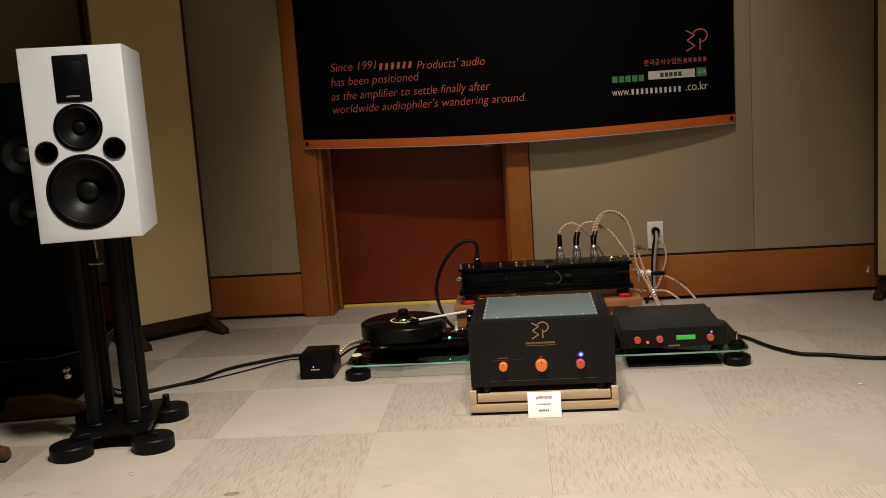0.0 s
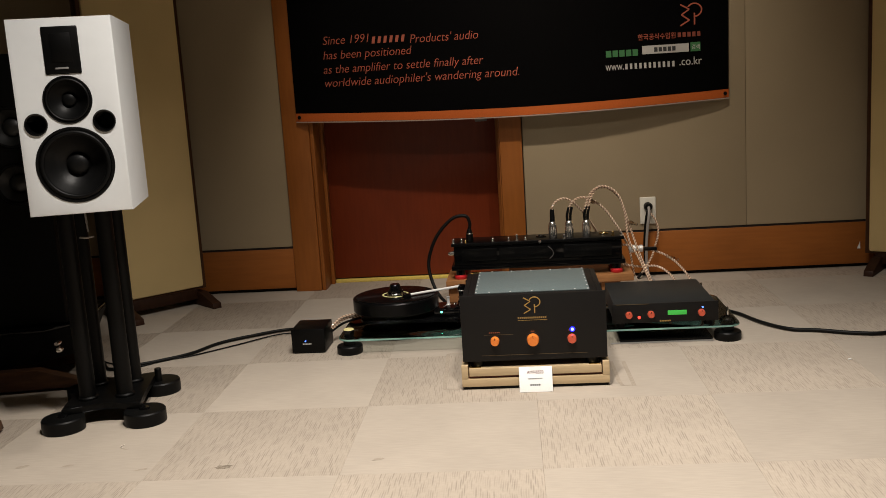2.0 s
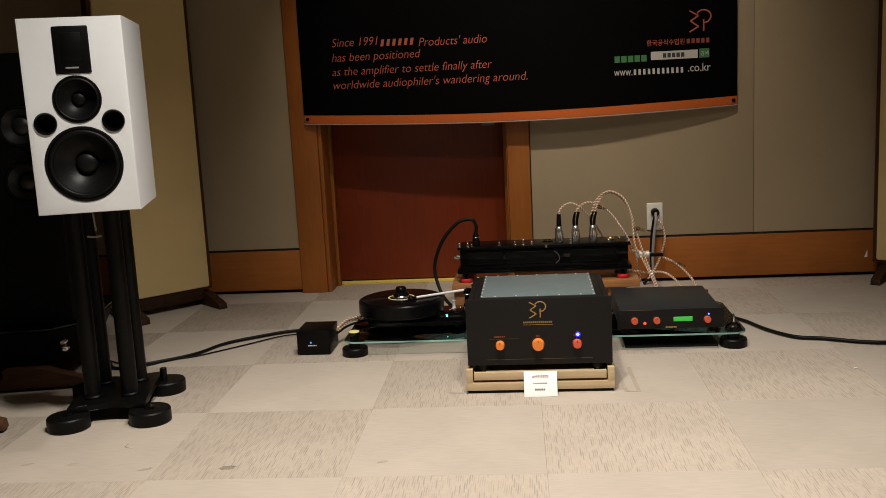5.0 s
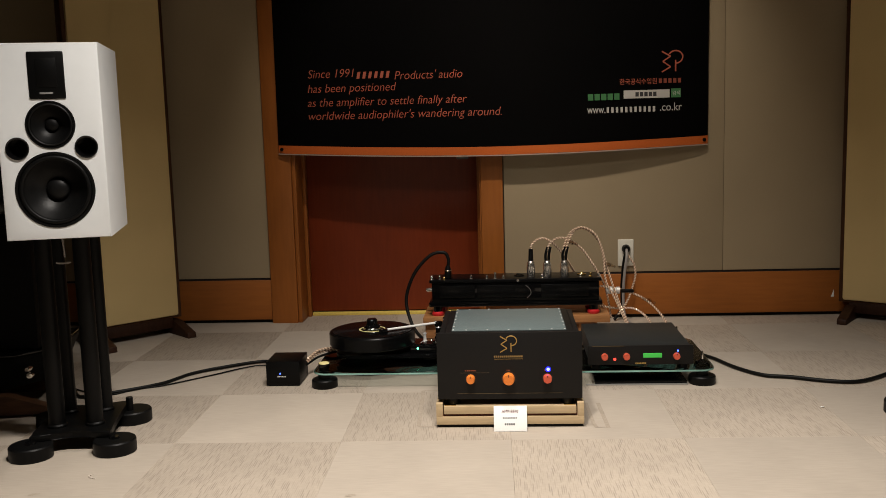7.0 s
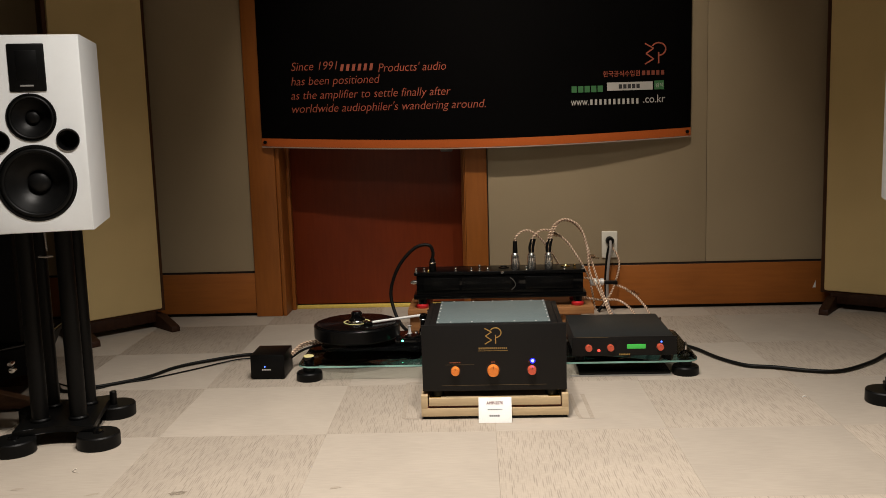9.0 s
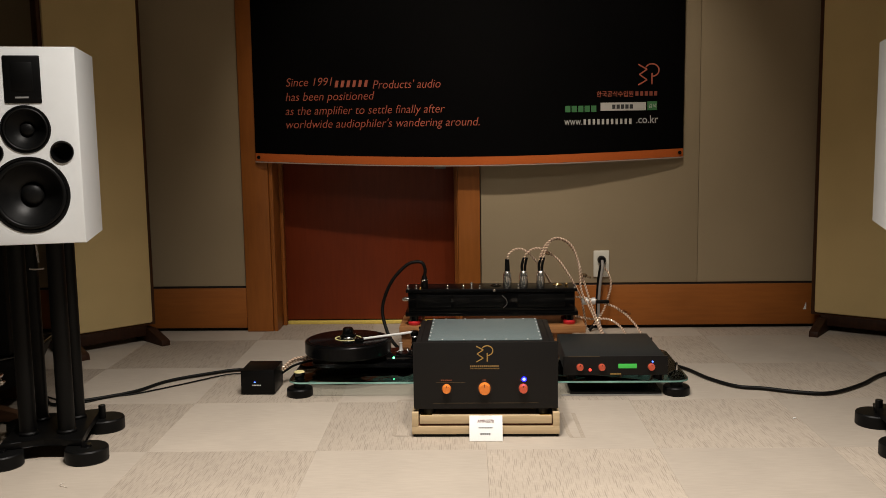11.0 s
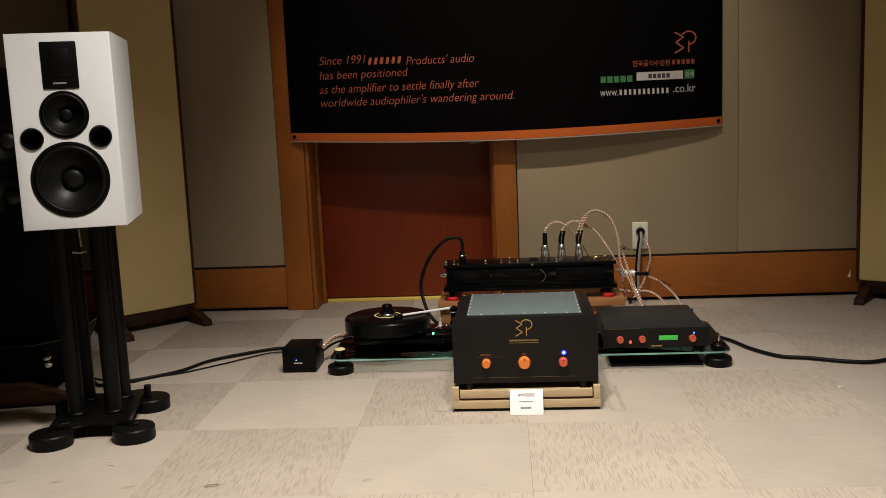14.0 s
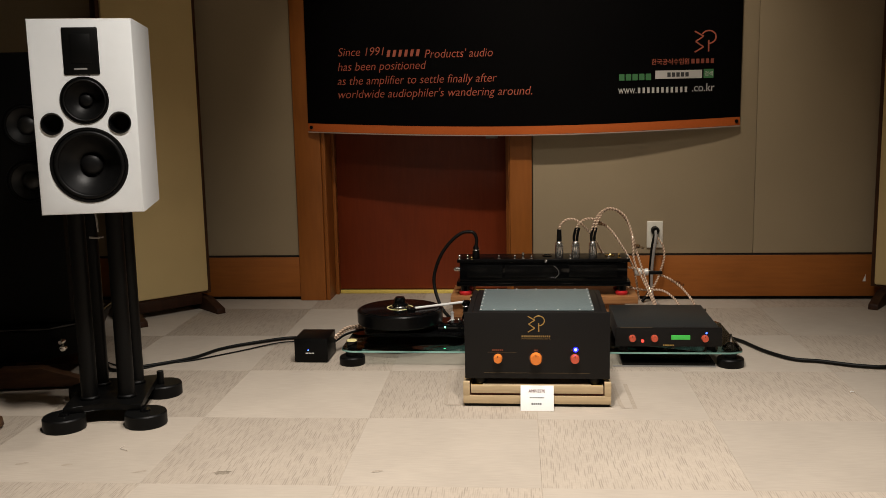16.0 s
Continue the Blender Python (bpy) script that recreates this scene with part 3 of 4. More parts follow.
def cabinet_mesh(w, d, z0, z1, holes, edge=0.005):
    """A box cabinet whose front has round openings (x, z, radius), each lined by a short tube."""
    bm = bmesh.new()

    def rect(inset, y):
        return [bm.verts.new((x, y, z)) for x, z in ((-w / 2 + inset, z0 + inset), (w / 2 - inset, z0 + inset), (w / 2 - inset, z1 - inset), (-w / 2 + inset, z1 - inset))]

    loops = [rect(edge, 0), rect(edge * 0.3, edge * 0.3), rect(0, edge), rect(0, d - edge), rect(edge, d)]
    for a, b in zip(loops, loops[1:]):
        for k in range(4):
            bm.faces.new((a[k], a[(k + 1) % 4], b[(k + 1) % 4], b[k]))
    bm.faces.new(loops[-1])
    edges = [bm.edges.get((loops[0][k], loops[0][(k + 1) % 4])) for k in range(4)]
    for x, z, r in holes:
        rings = []
        for y in (0.0, 0.06):
            rings.append([bm.verts.new((x + r * math.cos(2 * math.pi * k / 48), y, z + r * math.sin(2 * math.pi * k / 48))) for k in range(48)])
        for k in range(48):
            j = (k + 1) % 48
            bm.faces.new((rings[0][k], rings[0][j], rings[1][j], rings[1][k]))
            edges.append(bm.edges.get((rings[0][k], rings[0][j])))
        bm.faces.new(rings[1])
    bmesh.ops.triangle_fill(bm, edges=edges, use_beauty=True)
    bmesh.ops.recalc_face_normals(bm, faces=bm.faces)
    return bm


def driver(parent, name, x, z, r, dome=0.3, rim_m=None, cone_m=None):
    d = part(name, lathe([(r, 0.0), (r, -0.0015), (r * 0.985, -0.003), (r * 0.93, -0.003), (r * 0.92, 0.001), (r * 0.92, 0.004)], "y", (x, 0, z), 64, cap=False), rim_m or SURROUND, parent, "black driver")
    s = []
    for k in range(9):
        a = math.pi * k / 8
        s.append((r * (0.845 + 0.07 * math.cos(a)), 0.001 - 0.007 * math.sin(a)))
    part("surround", lathe(s, "y", (x, 0, z), 64, cap=False), rim_m or SURROUND, d)
    part("cone", lathe([(r * 0.78, 0.001), (r * 0.62, 0.2 * r), (r * 0.46, 0.34 * r), (r * dome * 0.98, 0.42 * r), (r * dome * 0.98, 0.46 * r)], "y", (x, 0, z), 64, cap=False), cone_m or CONE, d)
    cap = [(r * dome * math.cos(radians(a)), 0.40 * r - r * dome * 0.5 * math.sin(radians(a))) for a in range(0, 90, 12)] + [(0, 0.40 * r - r * dome * 0.5)]
    part("dust_cap", lathe(cap, "y", (x, 0, z), 48, cap=False), cone_m or CONE, d)
    return d


def port(parent, x, z, r):
    p = part("port", lathe([(r, 0.0), (r, -0.003), (r * 0.96, -0.005), (r * 0.84, -0.004), (r * 0.74, 0.012), (r * 0.70, 0.050), (0, 0.050)], "y", (x, 0, z), 40, cap=False), GLOSS, parent, "black flared port")
    return p


SPK_W, SPK_H, SPK_D, SPK_Z = 0.264, 0.514, 0.35, 0.646


def loudspeaker(m):
    t = thing("loudspeaker", m, "white lacquered stand-mount loudspeaker with black drivers", "loudspeaker", "white loudspeakers on stands")
    w, h, d = SPK_W, SPK_H, SPK_D
    part("cabinet", cabinet_mesh(w, d, 0, h, [(0, h - 0.212, 0.0595), (0, h - 0.383, 0.096), (-0.086, h - 0.272, 0.0285), (0.086, h - 0.272, 0.0285)]), WHITE, t)
    tw = part("tweeter_plate", box(-0.045, 0.045, -0.004, 0.001, h - 0.145, h - 0.023, 0.0035, segs=3), BLACK_STEEL, t, "black ribbon tweeter plate")
    part("ribbon", box(-0.026, 0.026, -0.0055, -0.003, h - 0.115, h - 0.040, 0.001), BLACK_STEEL, tw)
    part("name_mark", box(-0.019, 0.014, -0.0052, -0.0035, h - 0.1325, h - 0.1280, 0.0005), GREY_MARK, tw, "small pale maker mark")
    driver(t, "midrange", 0.0, h - 0.212, 0.0625, 0.30, SURROUND, SURROUND)
    driver(t, "woofer", 0.0, h - 0.383, 0.1005, 0.30)
    for s in (-1, 1):
        port(t, s * 0.086, h - 0.272, 0.0295)
    return t


def waisted(w, d, dip, n=8):
    """Outline of a plate whose four sides curve inwards between its corners."""
    corners = [(-w, -d), (w, -d), (w, d), (-w, d)]
    pts = []
    for (ax, ay), (bx, by) in zip(corners, corners[1:] + corners[:1]):
        nx, ny = (0, 1 if ay < 0 else -1) if ay == by else (-1 if ax > 0 else 1, 0)
        for k in range(n):
            u = k / n
            bow = dip * math.sin(math.pi * u) ** 2 * (1.0 if ay == by else 0.1)
            pts.append((ax + (bx - ax) * u + nx * bow, ay + (by - ay) * u + ny * bow))
    return pts


def stand(m):
    t = thing("loudspeaker_stand", m, "black steel four-pillar loudspeaker stand on disc feet", "speaker stand", "loudspeaker stands")
    part("base_plate", slab(waisted(0.112, 0.160, 0.028), 0.041, 0.060, 0.003), BLACK_STEEL, t)
    part("top_plate", box(-0.10, 0.10, -0.13, 0.12, 0.630, 0.643, 0.003), BLACK_STEEL, t)
    for sx in (-1, 1):
        for sy in (-1, 1):
            part("pillar", lathe([(0.0290, 0.060), (0.0290, 0.066), (0.0245, 0.070), (0.0245, 0.630)], "z", (sx * 0.054, sy * 0.072, 0), 28), BLACK_STEEL, t)
            foot = part("disc_foot", lathe([(0.0, 0), (0.058, 0), (0.061, 0.003), (0.061, 0.036), (0.058, 0.040), (0.02, 0.041), (0, 0.041)], "z", (0.125 if sx > 0 else -0.108, -0.165 if sy < 0 else 0.128, 0), 40), RUBBER, t)
            if sy > 0:
                part("spike_knob", lathe([(0.011, 0.041), (0.011, 0.082), (0.009, 0.084), (0, 0.084)], "z", (0.122 if sx > 0 else -0.105, 0.112, 0), 18), BLACK_STEEL, foot)
            else:
                part("spike_cap", lathe([(0.016, 0.041), (0.014, 0.047), (0, 0.047)], "z", (0.125 if sx > 0 else -0.108, -0.165, 0), 18), GLOSS, foot)
    part("cable_tie", tube([Vector((-0.02, -0.07, 0.55)), Vector((0.0, -0.072, 0.548)), Vector((0.02, -0.07, 0.55))], 0.003, 8), GREY_CORD, t, "pale wire tie")
    part("hanging_wire", tube(spline([(0.0, -0.06, 0.629), (0.002, -0.062, 0.60), (0.005, -0.066, 0.565)], 4), 0.003, 8), GREY_CORD, t, "pale loose wire end")
    return t


YAW = 12
stand(pose(-1.306, 2.735, 0, 0, 0, YAW))
loudspeaker(pose(-1.187, 2.441, SPK_Z, 0, 0, YAW + 3))
stand(pose(1.302, 2.765, 0, 0, 0, -9))
loudspeaker(pose(1.185, 2.46, SPK_Z, 0, 0, -YAW - 3))

# ---- black tower loudspeaker behind ----
tower = thing("tower_loudspeaker", pose(-1.70, 3.00, 0, 0, 0, 10), "tall black loudspeaker on splayed wooden feet, in shade", "loudspeaker")
part("cabinet", cabinet_mesh(0.26, 0.34, 0.21, 1.112, [(0.03, 0.875, 0.069), (0.03, 0.690, 0.069)], 0.01), TOWER, tower)
tower_plinth = slab([(-0.17, -0.05), (0.07, -0.05), (0.17, 0.06), (0.17, 0.36), (-0.17, 0.36)], 0.085, 0.195, 0.006)
for v in tower_plinth.verts:
    if v.co.x > 0.05 and v.co.z < 0.14:
        v.co.x -= 0.045
part("plinth", tower_plinth, TOWER, tower)
part("plinth_rim", slab([(-0.172, -0.053), (0.072, -0.053), (0.174, 0.058), (0.174, 0.362), (-0.172, 0.362)], 0.195, 0.203, 0.002), GLOSS, tower)
part("skirt", box(-0.12, 0.12, 0.01, 0.33, 0.203, 0.21, 0.001), TOWER, tower)
for dz in (0.875, 0.690):
    driver(tower, "woofer", 0.03, dz, 0.075, 0.42, TOWER, TOWER_CONE)
for fy, fs in ((-0.09, 0.0), (-0.50, -0.115), (0.20, 0.0)):
    prof = slab([(-0.26, 0.0), (-0.255, 0.022), (-0.12, 0.068), (0.04, 0.068), (0.165, 0.026), (0.17, 0.0)], fy, fy + 0.045, 0.003)
    for v in prof.verts:
        v.co = Vector((v.co.x + fs, v.co.z, v.co.y + 0.008))
    bmesh.ops.recalc_face_normals(prof, faces=prof.faces)
    wf = part("outrigger", prof, FOOT_WOOD, tower, "dark brown wooden outrigger foot")
    part("pad", box(0.12 + fs, 0.16 + fs, fy + 0.005, fy + 0.04, 0, 0.009, 0), RUBBER, wf)
    part("pad", box(-0.25 + fs, -0.21 + fs, fy + 0.005, fy + 0.04, 0, 0.009, 0), RUBBER, wf)
part("beam", box(-0.15, -0.09, -0.49, 0.24, 0.050, 0.085, 0.003), TOWER, tower)
tm = part("terminal", lathe([(0.011, 0.0), (0.011, -0.02), (0.006, -0.03), (0, -0.03)], "y", (0.10, -0.02, 0.150), 16), CHROME, tower, "chrome terminal")
part("terminal_cap", lathe([(0.009, -0.002), (0.012, -0.010), (0.010, -0.026), (0, -0.028)], "y", (0.106, -0.02, 0.128), 16), CHROME, tm)

# ---- amplifier on its wooden base ----
FRONT = 2.792
plinth = thing("amplifier_base", pose(0.002, FRONT, 0), "pale birch box base with a dark slot along its front", "equipment base")
part("black_foot", box(-0.220, 0.220, 0.006, 0.36, 0, 0.010, 0.001), RUBBER, plinth)
part("lower_board", box(-0.224, 0.224, 0, 0.365, 0.010, 0.034, 0.0009), PALE_WOOD, plinth)
part("cheek", box(-0.224, -0.204, 0, 0.365, 0.034, 0.077, 0.0009), PALE_WOOD, plinth)
part("cheek", box(0.204, 0.224, 0, 0.365, 0.034, 0.077, 0.0009), PALE_WOOD, plinth)
part("slot_core", box(-0.203, 0.203, 0.012, 0.355, 0.034, 0.042, 0), SLOT_RED, plinth)
part("upper_board", box(-0.2005, 0.2005, 0.003, 0.36, 0.042, 0.066, 0.0009), PALE_WOOD, plinth)
for sx in (-1, 1):
    part("brass_plate", box(sx * 0.181 - 0.017, sx * 0.181 + 0.017, 0.012, 0.050, 0.066, 0.0672, 0), GOLD_METAL, plinth, "brass corner plate")

amp = thing("power_amplifier", pose(0.003, FRONT + 0.010, 0.0665), "black power amplifier with orange knobs and a grey vented top", "amplifier")
AH = 0.226
face = part("front_panel", box(-0.219, 0.219, 0.000, 0.012, 0.020, AH, 0.0015), SATIN, amp)
part("case", box(-0.195, 0.195, 0.012, 0.36, 0.024, AH - 0.002, 0.002), SATIN, amp)
for sx in (-1, 1):
    part("side_panel", box(sx * 0.2035 - 0.008, sx * 0.2035 + 0.008, 0.013, 0.358, 0.026, AH - 0.003, 0.002), SATIN, amp)
vent = part("vent_plate", box(-0.174, 0.174, 0.032, 0.356, AH - 0.002, AH + 0.001, 0.0006), MESH_PLATE, amp, "grey-green perforated vent plate")
for k in range(7):
    for sx in (-1, 1):
        part("screw", lathe([(0.0028, 0), (0.0022, 0.0016), (0, 0.0018)], "z", (sx * 0.170, 0.038 + k * 0.052, AH + 0.001), 8), ALU, vent)
for k in range(5):
    for fy in (0.036, 0.352):
        part("screw", lathe([(0.0028, 0), (0.0022, 0.0016), (0, 0.0018)], "z", (-0.13 + k * 0.065, fy, AH + 0.001), 8), ALU, vent)
for fx in (-0.175, 0.175):
    for fy in (0.03, 0.31):
        part("foot", lathe([(0.018, 0), (0.020, 0.003), (0.020, 0.018), (0.012, 0.022), (0, 0.022)], "z", (fx, fy, 0), 24), BLACK_STEEL, amp)


def knob(parent, x, z, r, material, depth=0.022):
    k = part("knob", lathe([(r, -0.001), (r * 0.98, -depth * 0.70), (r * 0.84, -depth), (0, -depth)], "y", (x, 0, z), 36), material, parent)
    part("knob_ring", lathe([(r * 1.22, 0.0), (r * 1.22, -0.0012), (r * 1.02, -0.0012), (r * 1.02, 0.0)], "y", (x, 0, z), 36, cap=False), GROOVE, k)
    part("pointer", box(x - 0.0008, x + 0.0008, -depth - 0.0006, -depth + 0.001, z + r * 0.45, z + r * 0.95, 0), GROOVE, k)
    return k


KZ = 0.151 - 0.0665
knob(amp, -0.118, KZ, 0.0135, KNOB)
knob(amp, -0.003, KZ, 0.0185, KNOB, 0.022)
knob(amp, 0.114, KZ, 0.0135, KNOB_RED)
part("power_led", lathe([(0.0050, 0), (0.0050, -0.002), (0, -0.004)], "y", (0.1165, 0, 0.178 - 0.0665), 12), LED_BLUE, amp, "blue power light")
# flat glowing ring added as the halo round the power light
part("led_halo", lathe([(0.0052, -0.001), (0.0085, -0.0012), (0.0085, 0.0)], "y", (0.1165, 0, 0.178 - 0.0665), 20), LED_HALO, amp, "blue glowing ring for the light's halo")
part("emblem", shift(emblem(0.050), -0.027, -0.0004, 0.232 - 0.0665), GOLD, face)
printed("name_mark", bars(-0.046, 0.042, 0.2160 - 0.0665, 0.2215 - 0.0665, 15, 0.30), GOLD_SOFT, face)
part("rule_line", box(-0.046, 0.042, -0.0006, 0.0004, 0.2105 - 0.0665, 0.2115 - 0.0665, 0), GOLD, face)
printed("legend_mark", bars(-0.135, -0.101, 0.174 - 0.0665, 0.1775 - 0.0665, 6), INK_DIM, face)
part("legend_line", box(-0.150, -0.062, -0.0006, 0.0004, 0.1685 - 0.0665, 0.1693 - 0.0665, 0), GOLD_DIM, face)
printed("legend_mark", bars(-0.009, 0.003, 0.174 - 0.0665, 0.1775 - 0.0665, 3), INK_DIM, face)
printed("legend_mark", bars(0.104, 0.112, 0.174 - 0.0665, 0.1775 - 0.0665, 2), INK_DIM, face)
part("footer_line", box(-0.16, 0.16, -0.0006, 0.0004, 0.1038 - 0.0665, 0.1050 - 0.0665, 0), GOLD_DIM, face)

card = thing("price_card", pose(0.003, FRONT - 0.040, 0.001, -29), "small white printed price card leaning on the base", "card")
part("sheet", box(-0.050, 0.050, 0, 0.0012, 0, 0.078, 0.0003), PAPER, card)
part("print_word", shift(lettering("AMP-5570", 0.0130, 0.050), -0.026, -0.0012, 0.056), INK_RED, card)
printed("print_mark", bars(-0.022, 0.021, 0.0385, 0.0425, 9, 0.35), INK_DARK, card)
printed("print_mark", bars(-0.017, 0.015, 0.0185, 0.0245, 5, 0.35), INK_DARK, card)

# ---- long glass shelf with the turntable and the preamplifier ----
GZ0, GZ1 = 0.051, 0.059
shelf = thing("glass_shelf", pose(0, 0, 0), "long low clear glass shelf with rounded corners on black disc feet", "shelf")
part("glass_plate", slab(rounded(-0.692, 0.712, 3.222, 3.70, 0.05), GZ0, GZ1, 0.0015), GLASS, shelf)
rim = bmesh.new()
ring = [(rim.verts.new((x, y, GZ0 + 0.001)), rim.verts.new((x, y, GZ1 - 0.001))) for x, y in rounded(-0.6932, 0.7132, 3.2208, 3.7012, 0.05)]
for (a, b), (c, d) in zip(ring, ring[1:] + ring[:1]):
    rim.faces.new((a, c, d, b))
part("polished_edge", rim, GLASS_EDGE, shelf, "green polished glass edge with painted pale glints")
for fx, fy in ((-0.655, 3.262), (0.672, 3.262), (-0.640, 3.66), (0.655, 3.66)):
    f = part("disc_foot", lathe([(0.0, 0), (0.044, 0), (0.046, 0.003), (0.046, 0.026), (0.043, 0.030), (0.022, 0.031), (0.022, GZ0), (0, GZ0)], "z", (fx, fy, 0), 36), RUBBER, shelf)
    if fx < 0:
        part("clamp", lathe([(0.017, GZ1), (0.017, GZ1 + 0.010), (0.020, GZ1 + 0.016), (0.020, GZ1 + 0.026), (0, GZ1 + 0.026)], "z", (fx, fy, 0), 28), GLOSS, f)
    else:
        part("clamp", lathe([(0.030, GZ1), (0.028, GZ1 + 0.010), (0.022, GZ1 + 0.020), (0.010, GZ1 + 0.026), (0, GZ1 + 0.027)], "z", (fx, fy, 0), 28), SMOKE, f, "smoky clear clamp dome")
    if fx < 0:
        part("clamp_cap", lathe([(0.019, GZ1 + 0.026), (0.017, GZ1 + 0.029), (0, GZ1 + 0.029)], "z", (fx, fy, 0), 28), LABEL, f, "pale gold cap")
    else:
        part("clamp_pin", lathe([(0.004, GZ1 + 0.026), (0.004, GZ1 + 0.05), (0.002, GZ1 + 0.055), (0, GZ1 + 0.055)], "z", (fx, fy, 0), 12), CHROME, f)

board = thing("floor_board", pose(0.46, 3.256, 0), "flat black board lying on the carpet under the glass shelf", "board")
part("panel", box(-0.158, 0.160, 0, 0.36, 0, 0.010, 0.001), VINYL, board)
part("front_strip", box(-0.190, 0.160, -0.016, -0.001, 0, 0.002, 0.0005), GREY_CORD, board, "thin pale strip")

PX, PY = -0.508, 3.475
deck = thing("turntable", pose(PX, PY, GZ1), "black record player with thick platter and silver tonearm", "turntable")
part("bearing", lathe([(0.075, 0), (0.075, 0.012), (0.05, 0.016), (0.045, 0.047), (0, 0.047)], "z", (0, 0, 0), 36), GLOSS, deck)
part("chassis", slab(rounded(-0.13, 0.26, -0.10, 0.16, 0.05), 0.012, 0.026, 0.003), GLOSS, deck)
for a in (100, 215, 330):
    part("foot", lathe([(0.020, 0), (0.020, 0.012), (0, 0.012)], "z", (0.07 + 0.13 * math.cos(radians(a)), 0.03 + 0.1 * math.sin(radians(a)), 0), 20), GLOSS, deck)
plat = part("platter", lathe([(0.0, 0.047), (0.155, 0.047), (0.161, 0.053), (0.161, 0.094), (0.157, 0.098), (0, 0.098)], "z", (0, 0, 0), 80), PLATTER, deck)
part("record", lathe([(0.150, 0.0980), (0.150, 0.1005), (0.147, 0.1015), (0.05, 0.1005), (0, 0.1005)], "z", (0, 0, 0), 80), RECORD, plat, "black vinyl record")
part("record_label", lathe([(0.044, 0.1006), (0.044, 0.1015), (0.050, 0.1015), (0.050, 0.1006)], "z", (0, 0, 0), 48, cap=False), LABEL, plat, "cream ring label")
cl = part("record_clamp", lathe([(0.030, 0.1015), (0.030, 0.1130), (0.022, 0.1200), (0.020, 0.1360), (0.016, 0.1410), (0, 0.1410)], "z", (0, 0, 0), 36), GLOSS, plat, "black record clamp")
# chrome ring added to stand in for the glare streak on the record
part("clamp_glare_ring", lathe([(0.0335, 0.1016), (0.0335, 0.1040), (0.0305, 0.1085)], "z", (0, 0, 0), 36, cap=False), CHROME, cl)
for a in (20, 140, 260):
    fin = box(0.012, 0.030, -0.0015, 0.0015, 0.1135, 0.1175, 0.0005)
    for v in fin.verts:
        v.co = Matrix.Rotation(radians(a), 3, "Z") @ v.co
    part("clamp_fin", fin, CHROME, cl)
motor = part("motor", lathe([(0.0, 0.0), (0.030, 0.0), (0.030, 0.055), (0.026, 0.058), (0, 0.058)], "z", (0.215, -0.05, 0), 32), GLOSS, deck)
part("power_led", lathe([(0.0035, 0), (0.0035, -0.002), (0, -0.003)], "y", (0.178, -0.085, 0.045), 12), LED_GREEN, deck, "green light")
part("control_block", box(0.15, 0.25, -0.084, -0.02, 0.026, 0.052, 0.003), GLOSS, deck)
armb = part("tonearm_base", slab([(0.15, 0.03), (0.27, -0.01), (0.27, 0.11), (0.18, 0.11)], 0.026, 0.034, 0.002), GLOSS, deck, "black tonearm base plate")
part("arm_rest", lathe([(0.030, 0.034), (0.028, 0.038), (0.012, 0.044), (0.006, 0.052), (0.005, 0.074), (0.008, 0.078), (0, 0.081)], "z", (0.196, 0.02, 0), 28), ALU, armb, "pale flared metal arm rest")
part("arm_pillar", lathe([(0.018, 0.032), (0.016, 0.05), (0.011, 0.06), (0.011, 0.088), (0.016, 0.098), (0.016, 0.112), (0, 0.114)], "z", (0.245, 0.065, 0), 28), GLOSS, armb)
for az, ar in ((0.040, 0.013), (0.066, 0.012), (0.092, 0.014)):
    part("pillar_ring", lathe([(ar, az - 0.003), (ar + 0.003, az), (ar, az + 0.003)], "z", (0.245, 0.065, 0), 24, cap=False), CHROME, armb)
arm = part("tonearm", tube([Vector((0.062, -0.05, 0.1085)), Vector((0.15, 0.005, 0.1085)), Vector((0.245, 0.065, 0.1085))], 0.0048, 12), ARM_WHITE, deck, "straight silver tonearm")
part("headshell", box(0.035, 0.066, -0.075, -0.044, 0.1018, 0.113, 0.002), GLOSS, arm)
# small chrome stud added only to give the headshell its glint
part("headshell_glint", lathe([(0.004, 0.113), (0.0035, 0.116), (0, 0.117)], "z", (0.045, -0.066, 0), 12), CHROME, arm)
part("counterweight", lathe([(0.018, 0.0), (0.018, 0.03), (0, 0.03)], "x", (0.262, 0.078, 0.1085), 24), GLOSS, arm)
for k in range(3):
    part("arm_screw", lathe([(0.004, 0), (0.004, 0.02), (0, 0.021)], "z", (0.222 + 0.016 * k, 0.022 + 0.004 * k, 0.034), 10), CHROME, armb)

pre = thing("preamplifier", pose(0.455, 3.225, GZ1), "flat black preamplifier with red knobs and a green display", "amplifier")
pf = part("front_panel", box(-0.180, 0.180, 0, 0.010, 0.018, 0.085, 0.0015), SATIN, pre)
part("case", box(-0.172, 0.172, 0.010, 0.378, 0.016, 0.083, 0.002), LID, pre)
part("trim_line", box(-0.165, -0.055, -0.0008, 0.002, 0.0832, 0.0850, 0.0004), GOLD_DIM, pf)
for fx in (-0.15, 0.15):
    for fy in (0.03, 0.34):
        part("foot", lathe([(0.016, 0), (0.016, 0.016), (0, 0.016)], "z", (fx, fy, 0), 20), RUBBER, pre)
for kx in (-0.123, -0.048, 0.122):
    knob(pre, kx, 0.048, 0.0120, KNOB_RED, 0.016)
part("red_button", lathe([(0.005, 0), (0.005, -0.003), (0, -0.004)], "y", (-0.088, 0, 0.038), 16), LED_RED, pre, "small red button light")
part("display", box(0.009, 0.073, -0.0015, 0.001, 0.0425, 0.0585, 0.001), LCD, pre, "lit green display")
